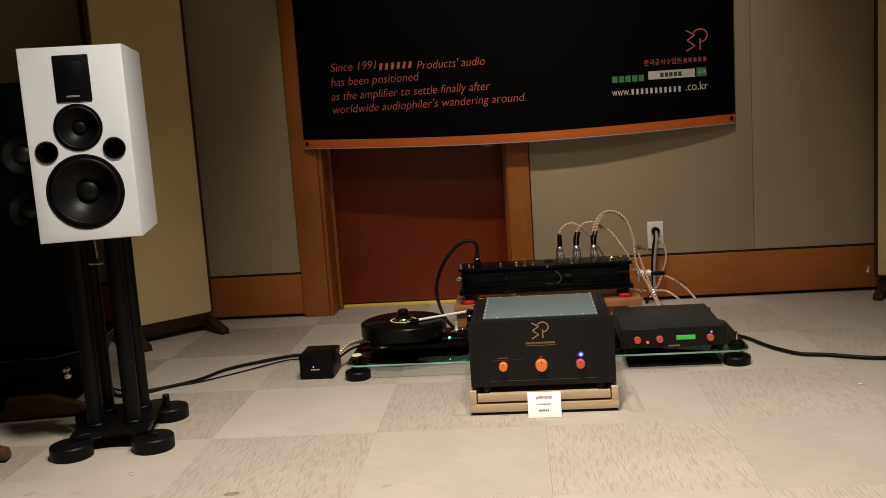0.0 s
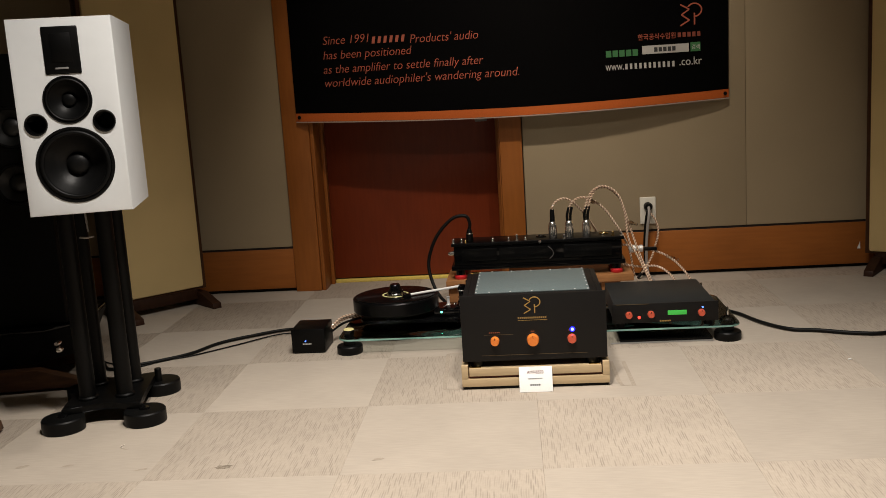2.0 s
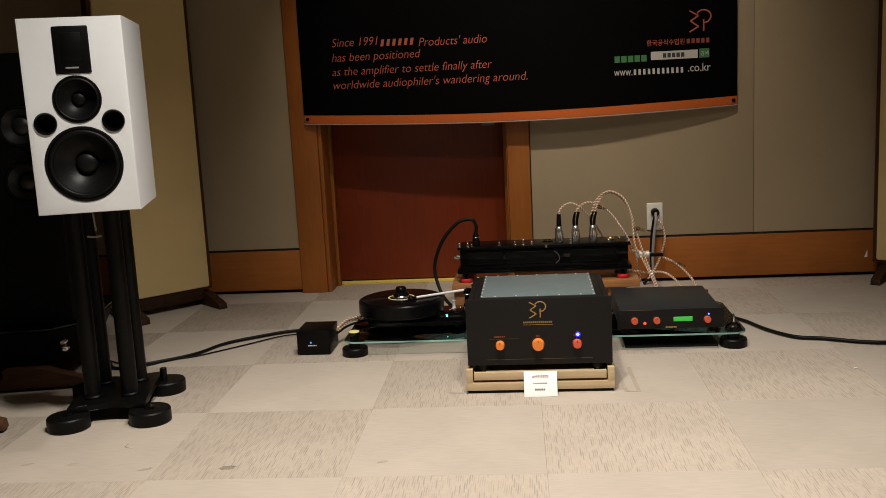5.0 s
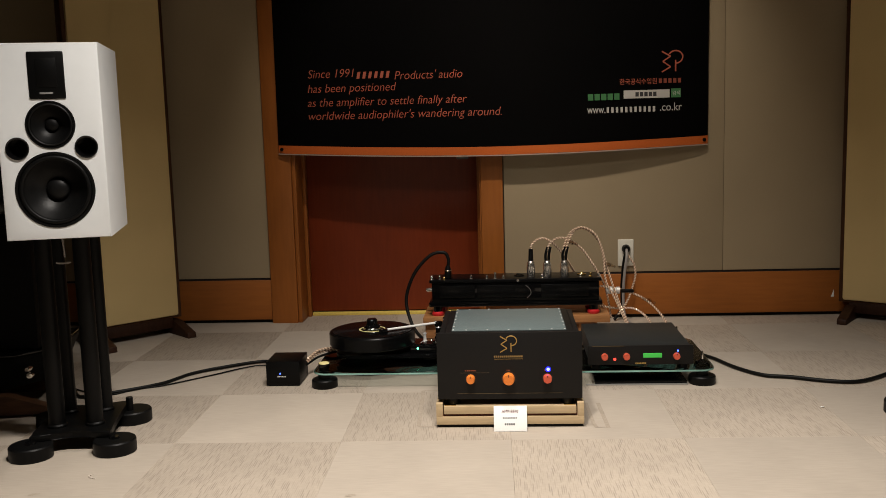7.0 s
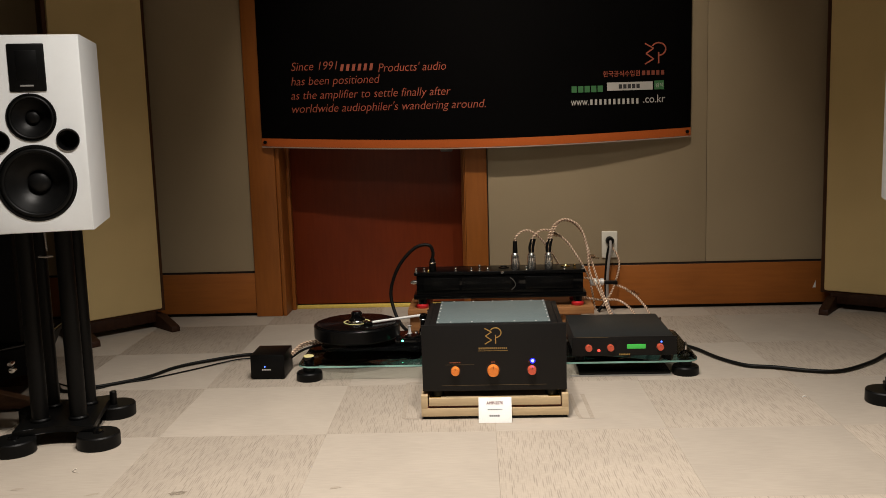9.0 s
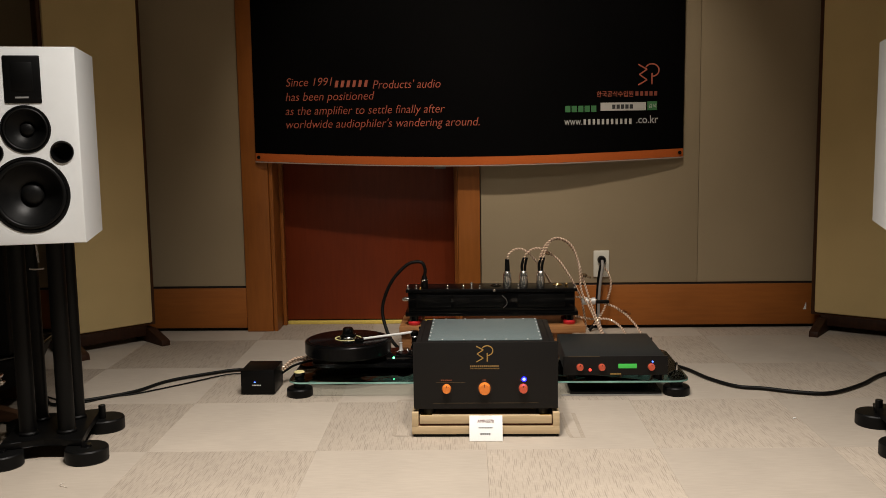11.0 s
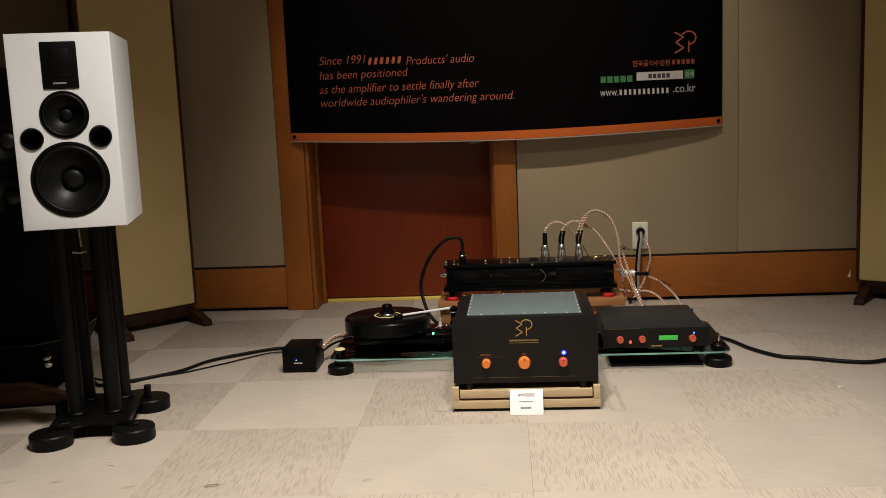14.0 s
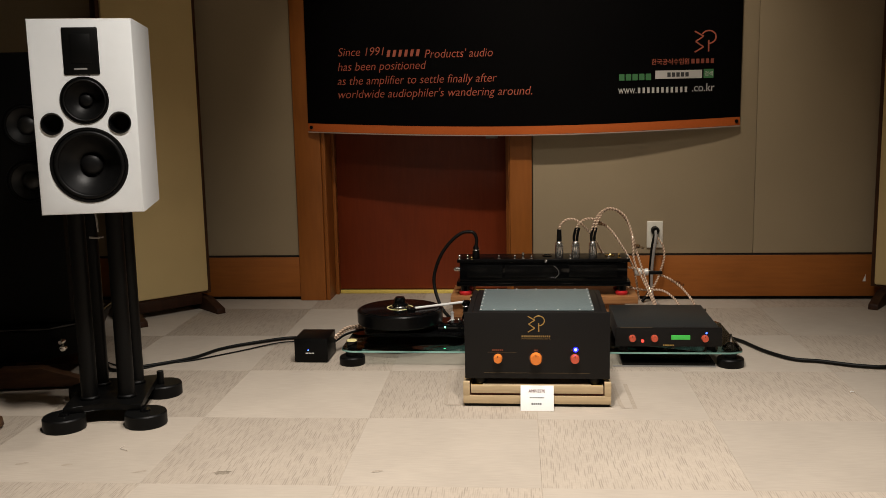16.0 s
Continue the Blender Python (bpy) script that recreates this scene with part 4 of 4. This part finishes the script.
part("power_led", lathe([(0.003, 0), (0.003, -0.002), (0, -0.003)], "y", (0.127, 0, 0.066), 12), LED_BLUE_S, pre, "blue power light")
printed("name_mark", bars(-0.018, 0.020, 0.0205, 0.0255, 7, 0.2), GOLD, pf)

psu = thing("power_supply", pose(-0.807, 3.268, 0), "small matt black power supply box with a blue light", "power supply")
part("case", box(-0.061, 0.061, 0, 0.145, 0.004, 0.090, 0.003), BLACK_STEEL, psu)
part("base", box(-0.055, 0.055, 0.006, 0.139, 0, 0.004, 0), RUBBER, psu)
part("power_led", lathe([(0.0025, 0), (0.0025, -0.0015), (0, -0.002)], "y", (-0.010, 0, 0.047), 12), LED_BLUE_S, psu, "blue power light")
printed("name_mark", bars(-0.020, 0.012, 0.034, 0.038, 6, 0.2), ALU, psu)

# ---- black chassis with plugs on a wooden plank behind ----
plank = thing("wooden_plank", pose(0.038, 3.93, 0), "orange-brown wooden boards raised on blocks", "plank")
part("board", box(-0.394, -0.300, 0, 0.26, 0.074, 0.105, 0.003), PLANK, plank)
part("board", box(-0.130, 0.392, 0, 0.26, 0.074, 0.105, 0.003), PLANK, plank)
for bx in (-0.348, -0.06, 0.30):
    part("block", box(bx - 0.04, bx + 0.04, 0.03, 0.23, 0, 0.074, 0.004), PLANK, plank)
chas = thing("phono_stage", pose(0.035, 3.95, 0.105), "glossy black chassis on red feet with plugs standing on top", "phono stage")
for fx in (-0.33, 0.33):
    for fy in (0.03, 0.13):
        part("red_foot", lathe([(0.0, 0), (0.024, 0.0), (0.027, 0.005), (0.027, 0.012), (0.020, 0.018), (0, 0.018)], "z", (fx, fy, 0), 28), RED_FOOT, chas, "red rubber foot")
        part("foot_post", lathe([(0.019, 0.018), (0.019, 0.040), (0, 0.040)], "z", (fx, fy, 0), 24), GLOSS, chas)
part("lower_case", box(-0.365, 0.365, 0.0, 0.160, 0.040, 0.060, 0.003), GLOSS, chas)
part("case", box(-0.352, 0.352, 0.006, 0.150, 0.060, 0.142, 0.003), GLOSS, chas)
part("top_deck", box(-0.362, 0.362, 0.0, 0.155, 0.142, 0.156, 0.003), PIANO, chas)
for wx, ww in ((-0.245, 0.075), (-0.05, 0.11), (0.21, 0.10)):
    part("front_window", box(wx - ww, wx + ww, 0.002, 0.0062, 0.078, 0.130, 0.0012), VINYL, chas)


def post(parent, x, y, z, r, h, material, name="terminal_post"):
    """A turned post with a domed head."""
    dome = [(r * math.cos(radians(a)), h - r + r * math.sin(radians(a))) for a in range(0, 90, 15)] + [(0, h)]
    return part(name, lathe([(r * 1.5, 0), (r * 1.5, 0.002), (r * 0.8, 0.003), (r * 0.8, h - r * 1.5)] + dome, "z", (x, y, z), 16), material, parent)


for bx, by, br, bh in ((-0.352, 0.012, 0.0055, 0.020), (-0.318, 0.020, 0.0050, 0.018), (-0.300, 0.010, 0.0050, 0.012), (-0.185, 0.020, 0.0050, 0.016), (-0.118, 0.020, 0.0048, 0.016),
                       (-0.083, 0.016, 0.0055, 0.028), (-0.048, 0.020, 0.0048, 0.014), (0.115, 0.014, 0.0050, 0.018), (0.275, 0.020, 0.0045, 0.014), (0.318, 0.030, 0.0060, 0.020), (0.352, 0.016, 0.0055, 0.018)):
    post(chas, bx, by, 0.156, br, bh, GOLD_METAL if bx in (0.318, -0.300) else NICKEL)
for bx, br in ((0.02, 0.022), (0.285, 0.020)):
    part("valve_socket", lathe([(br, 0.156), (br, 0.160), (br * 0.7, 0.162), (br * 0.6, 0.158), (0, 0.158)], "z", (bx, 0.085, 0), 28), GOLD_METAL if bx > 0.1 else GLOSS, chas)
part("toggle_switch", lathe([(0.007, 0.0), (0.0065, -0.004), (0.004, -0.007), (0, -0.008)], "y", (0.012, 0.0, 0.149), 18), NICKEL, chas, "bright round switch")
part("side_terminal", lathe([(0.010, 0.0), (0.010, -0.012), (0.008, -0.020), (0.004, -0.026), (0, -0.027)], "x", (-0.352, 0.02, 0.112), 16), NICKEL, chas)
part("inner_lead", tube(spline([(0.045, 0.001, 0.128), (0.062, 0.0005, 0.112), (0.066, 0.0005, 0.092), (0.050, 0.001, 0.074)], 6), 0.0018, 8), DULL_WIRE, chas, "dull loop of wire")

TOPZ = 0.105 + 0.156
PLUGS = (0.104, 0.173, 0.245)
plugs = []
for px in PLUGS:
    p = thing("cable_plug", pose(px, 3.985, TOPZ), "chrome cable plug with black boot", "plug", "plugs on the black chassis")
    part("barrel", lathe([(0.0165, 0), (0.0180, 0.004), (0.0180, 0.048), (0.0176, 0.055), (0.0164, 0.061), (0.0146, 0.066), (0.0122, 0.070), (0.0095, 0.072), (0, 0.072)], "z", (0, 0, 0), 28), NICKEL, p)
    if px == PLUGS[0]:
        part("boot", lathe([(0.0110, 0.068), (0.0090, 0.122), (0, 0.122)], "z", (0, 0, 0), 20), RUBBER, p)
    else:
        for s in (-1, 1):
            part("black_lead", tube(spline([(s * 0.006, s * 0.002, 0.066), (s * 0.007, 0, 0.095), (s * 0.006 + 0.008, 0, 0.128)], 6), 0.0058, 10), RUBBER, p)


def braided(points, name="braided_cable", label="clear sleeved braided copper cable"):
    line = resample(spline(points, 16), 0.0022)
    t = thing(name, pose(0, 0, 0), label, "cable", "copper cables")
    part("copper_strand", twist(line, 0.0031, 0.0025, 0.0130, 0), COPPER, t)
    part("clear_strand", twist(line, 0.0031, 0.0020, 0.0130, math.pi), PALE_STRAND, t)
    return t


Y0 = 3.985
B = TOPZ + 0.112
braided([(0.104, Y0, B), (0.108, Y0, B + 0.026), (0.132, Y0 + 0.005, 0.421), (0.165, Y0 + 0.01, 0.424), (0.200, Y0 + 0.02, 0.400), (0.235, Y0 + 0.05, 0.36), (0.262, Y0 + 0.10, 0.32), (0.30, Y0 + 0.17, 0.25)])
braided([(0.173, Y0, B), (0.181, Y0, B + 0.026), (0.215, Y0 + 0.01, 0.424), (0.262, Y0 + 0.02, 0.418), (0.320, Y0 + 0.03, 0.375), (0.365, Y0 + 0.04, 0.31), (0.40, Y0 + 0.06, 0.25), (0.43, Y0 + 0.1, 0.18), (0.45, Y0 + 0.1, 0.06)])
braided([(0.240, Y0, B), (0.249, Y0, B + 0.035), (0.275, Y0 + 0.01, 0.450), (0.322, Y0 + 0.02, 0.468), (0.378, Y0 + 0.02, 0.434), (0.408, Y0 + 0.02, 0.35), (0.419, Y0 + 0.01, 0.24), (0.455, Y0 - 0.02, 0.165), (0.49, Y0 - 0.10, 0.08), (0.50, Y0 - 0.2, 0.03), (0.50, Y0 - 0.32, 0.085)])
braided([(0.252, Y0, B), (0.263, Y0, B + 0.04), (0.295, Y0 + 0.02, 0.458), (0.345, Y0 + 0.03, 0.455), (0.395, Y0 + 0.04, 0.40), (0.425, Y0 + 0.04, 0.30), (0.45, Y0 + 0.02, 0.215), (0.475, Y0 - 0.03, 0.14), (0.505, Y0 - 0.12, 0.06), (0.51, Y0 - 0.22, 0.03), (0.52, Y0 - 0.34, 0.085)])
braided([(0.40, Y0 + 0.08, 0.205), (0.45, Y0 + 0.06, 0.20), (0.52, Y0 + 0.05, 0.182), (0.585, Y0 + 0.02, 0.155), (0.635, Y0 - 0.05, 0.11), (0.665, Y0 - 0.15, 0.05), (0.64, Y0 - 0.28, 0.05), (0.60, Y0 - 0.36, 0.085)])
braided([(0.40, Y0 + 0.1, 0.115), (0.47, Y0 + 0.06, 0.11), (0.54, Y0 + 0.02, 0.115), (0.59, Y0 - 0.05, 0.08), (0.60, Y0 - 0.18, 0.03), (0.575, Y0 - 0.34, 0.085)])

clip_w = thing("cable_coupler", pose(0.452, 4.01, 0.195, 0, 0, 0), "clear cable coupler with pale ends hung among the cables", "coupler")
part("body", lathe([(0.012, -0.03), (0.016, -0.026), (0.016, -0.008), (0.011, -0.005), (0.011, 0.010), (0.015, 0.013), (0.015, 0.026), (0, 0.028)], "x", (0, 0, 0), 24), ALU, clip_w)
part("black_end", box(0.03, 0.085, -0.012, 0.012, -0.010, 0.004, 0.004), RUBBER, clip_w)
for cx, cy, cz in ((0.600, 4.0, 0.150), (0.276, 4.0, 0.405), (0.435, 4.02, 0.305)):
    c = thing("cable_spacer", pose(cx, cy, cz, 0, 20, 0), "clear plastic cable spacer", "spacer", "cable spacers")
    part("body", box(-0.028, 0.028, -0.009, 0.009, -0.005, 0.005, 0.003), SLEEVE, c)
    part("collar", box(-0.008, 0.008, -0.011, 0.011, -0.008, 0.008, 0.003), SLEEVE, c)

# ---- wall outlet with its cord ----
outlet = thing("wall_outlet", pose(0.548, WALL + 0.004, 0.305), "ivory single wall outlet with a black plug in it", "outlet")
part("plate", box(-0.036, 0.036, -0.009, 0, -0.062, 0.062, 0.004, segs=3), IVORY, outlet)
part("socket", lathe([(0.023, -0.010), (0.021, -0.0105), (0.020, -0.008), (0, -0.008)], "y", (0, 0, 0.020), 32), IVORY, outlet)
wp = thing("power_plug", pose(0.548, WALL - 0.005, 0.325), "round black mains plug with its cord hanging down", "plug")
part("body", lathe([(0.019, 0.0), (0.019, -0.018), (0.015, -0.030), (0, -0.032)], "y", (0, 0, 0), 28), RUBBER, wp)
part("cord", tube(spline([(0, -0.028, 0.0), (-0.002, -0.05, -0.03), (-0.012, -0.055, -0.10), (-0.018, -0.05, -0.20), (-0.014, -0.05, -0.29), (0.0, -0.10, -0.319), (0.03, -0.30, -0.320)], 8), 0.0065, 10), GREY_CORD, wp)
part("black_cord", tube(spline([(0.0, -0.03, -0.005), (-0.014, -0.035, -0.06), (-0.022, -0.03, -0.16), (-0.024, -0.03, -0.27), (-0.06, -0.06, -0.318)], 8), 0.007, 10), CORD, wp)
braided([(0.552, WALL - 0.04, 0.30), (0.578, WALL - 0.05, 0.26), (0.584, WALL - 0.06, 0.21), (0.570, WALL - 0.07, 0.16), (0.545, WALL - 0.09, 0.10), (0.50, WALL - 0.12, 0.04)])

# ---- cords ----


def cord(points, r, label, material=CORD):
    t = thing("floor_cable", pose(0, 0, 0), label, "cable")
    part("jacket", tube(spline(points, 10), r, 12), material, t)
    return t


cp = thing("cord_plug", pose(-0.248, 3.985, TOPZ), "black cord plug with a bright tip", "plug")
part("body", lathe([(0.014, 0), (0.0155, 0.004), (0.0145, 0.036), (0.009, 0.055), (0, 0.055)], "z", (0, 0, 0), 24), RUBBER, cp)
part("ring", lathe([(0.0148, 0.034), (0.0158, 0.036), (0.0145, 0.039)], "z", (0, 0, 0), 24, cap=False), CHROME, cp)
cord([(-0.248, 3.985, TOPZ + 0.05), (-0.245, 3.985, 0.345), (-0.264, 3.985, 0.374), (-0.322, 3.985, 0.362), (-0.390, 3.98, 0.289), (-0.428, 3.975, 0.188), (-0.416, 3.95, 0.105), (-0.375, 3.90, 0.04), (-0.30, 3.82, 0.008), (-0.20, 3.80, 0.008)], 0.0072, "black cord looping down from the chassis to the floor")
cord([(-0.79, 3.41, 0.035), (-0.83, 3.50, 0.012), (-0.95, 3.60, 0.0085), (-1.10, 3.515, 0.0085), (-1.197, 3.430, 0.007), (-1.256, 3.310, 0.007), (-1.333, 3.235, 0.007), (-1.416, 3.178, 0.007), (-1.50, 3.14, 0.007), (-1.60, 3.28, 0.007), (-1.80, 3.42, 0.0085)], 0.0060, "black power cord lying across the carpet")
cord([(-0.80, 3.41, 0.025), (-0.86, 3.52, 0.008), (-0.98, 3.54, 0.006), (-1.12, 3.41, 0.004), (-1.20, 3.33, 0.004), (-1.262, 3.275, 0.004), (-1.338, 3.236, 0.004), (-1.42, 3.168, 0.004), (-1.58, 3.26, 0.004), (-1.75, 3.45, 0.005)], 0.0026, "thin black cord along the thicker one")
cord([(0.62, 3.60, 0.10), (0.68, 3.65, 0.04), (0.74, 3.62, 0.012), (0.78, 3.56, 0.0085), (0.827, 3.43, 0.0085), (0.898, 3.325, 0.0085), (0.986, 3.295, 0.0085), (1.10, 3.24, 0.0085), (1.20, 3.235, 0.0085), (1.34, 3.34, 0.0085), (1.50, 3.50, 0.0085), (1.75, 3.60, 0.0085)], 0.0066, "black power cord running over the carpet from the preamplifier")
braided([(-0.745, 3.40, 0.055), (-0.71, 3.46, 0.075), (-0.66, 3.50, 0.075), (-0.60, 3.53, 0.07)], label="short copper cable from the power supply")
braided([(-0.748, 3.395, 0.062), (-0.712, 3.450, 0.086), (-0.660, 3.490, 0.086), (-0.600, 3.520, 0.078)], label="short copper cable from the power supply")
cord([(-0.750, 3.39, 0.045), (-0.715, 3.45, 0.060), (-0.672, 3.49, 0.066), (-0.62, 3.53, 0.066)], 0.0045, "short black lead from the power supply to the shelf")
sticker = thing("paper_scrap", pose(1.472, WALL - 0.0022, 0.085), "tiny white paper scrap stuck on the baseboard", "paper")
part("sheet", slab([(0.0, 0.0), (0.014, 0.0), (0.013, 0.034)], -0.0006, 0.0006), PAPER, sticker).matrix_basis = pose(0, 0, 0, 90, 0, 0)

for lx, ly, lr, lw in ((0.985, 2.965, 20, "speck"), (-1.128, 2.395, -15, "curl")):
    lint = thing("lint_" + lw, pose(lx, ly, 0.0005, 0, 0, lr), "tiny pale lint " + lw + " on the carpet", "lint")
    if lw == "curl":
        part("fibre", tube(spline([(-0.014, 0.018, 0.001), (-0.015, 0.004, 0.002), (-0.004, -0.006, 0.002), (0.016, -0.008, 0.001)], 5), 0.0008, 6), FIBRE, lint)
    else:
        part("fibre", tube(spline([(-0.006, 0, 0.001), (-0.002, 0.002, 0.003), (0.002, -0.001, 0.003), (0.006, 0.001, 0.001)], 4), 0.0016, 6), PAPER, lint)

# ---- darker marks beside the base ----


def carpet_line(points, label):
    t = thing("carpet_mark", pose(0, 0, 0), label, "carpet mark", kind="structure")
    bm = bmesh.new()
    left, right = [], []
    for k, q in enumerate(points):
        a, b = points[max(k - 1, 0)], points[min(k + 1, len(points) - 1)]
        d = Vector((b[0] - a[0], b[1] - a[1], 0)).normalized()
        n = Vector((-d.y, d.x, 0)) * 0.0065
        left.append(bm.verts.new(Vector((q[0], q[1], 0.0006)) + n))
        right.append(bm.verts.new(Vector((q[0], q[1], 0.0006)) - n))
    for k in range(len(points) - 1):
        bm.faces.new((right[k], right[k + 1], left[k + 1], left[k]))
    bmesh.ops.recalc_face_normals(bm, faces=bm.faces)
    if bm.faces[0].normal.z < 0:
        bmesh.ops.reverse_faces(bm, faces=bm.faces)
    part("darker_strip", bm, DARKER_PILE, t)
    return t


carpet_line([(-0.236, 3.193), (-0.290, 3.196), (-0.296, 3.190), (-0.279, 2.812), (-0.273, 2.806), (-0.232, 2.803)], "faint darker outline on the beige carpet beside the base")
carpet_line([(0.250, 3.04), (0.256, 2.831), (0.262, 2.790), (0.297, 2.783), (0.290, 3.035)], "faint darker loop on the beige carpet beside the base")



def stain(x, y, w, d, turn, material, label):
    """A small irregular scuff lying on the pile."""
    t = thing("carpet_scuff", pose(x, y, 0.0006, 0, 0, turn), label, "carpet mark", kind="structure")
    rnd = random.Random(int(1000 * (x + 5)))
    bm = bmesh.new()
    ring = []
    for k in range(18):
        a = 2 * math.pi * k / 18
        q = rnd.uniform(0.55, 1.0)
        ring.append(bm.verts.new((w * q * math.cos(a), d * q * math.sin(a), 0)))
    bm.faces.new(ring)
    part("smudge", bm, material, t)
    return t


stain(-0.802, 2.242, 0.026, 0.016, 10, SCUFF, "small dark scuff on the beige carpet")
for sx, sy, sw in ((-1.362, 2.278, 0.024), (-1.234, 2.277, 0.018), (-1.020, 2.238, 0.022), (-0.405, 2.267, 0.020)):
    stain(sx, sy, sw, 0.009, 25, DARKER_PILE, "faint scuff on the beige carpet")

# ---- carpet tiles ----
ANGLE, TX, TY, STEP = 0.82, 0.004, 2.68, 0.5


def tile_mesh(material):
    bm = box(-STEP / 2 + 0.0001, STEP / 2 - 0.0001, -STEP / 2 + 0.0001, STEP / 2 - 0.0001, -0.006, 0.0, 0)
    top = [e for e in bm.edges if all(v.co.z > -0.001 for v in e.verts)]
    bmesh.ops.bevel(bm, geom=top, offset=0.0005, segments=1, affect="EDGES", profile=0.5)
    me = bpy.data.meshes.new("carpet_tile")
    bm.to_mesh(me)
    bm.free()
    me.materials.append(material)
    return me


MESH_A, MESH_B = tile_mesh(CARPET), tile_mesh(CARPET_X)
for i in range(-6, 6):
    for j in range(-10, 4):
        m = pose(TX, TY, 0, 0, 0, ANGLE) @ pose((i + 0.5) * STEP, (j + 0.5) * STEP, 0)
        if not (LEFT - 0.15 < m.translation.x < RIGHT + 0.15 and BACK - 0.15 < m.translation.y < WALL + 0.2):
            continue
        along = (i + j) % 2 == 1
        tile = new("carpet_tile", MESH_A if along else MESH_B)
        tile.parent = floor
        tile.matrix_basis = m @ (pose(0, 0, 0) if along else pose(0, 0, 0, 0, 0, 90))
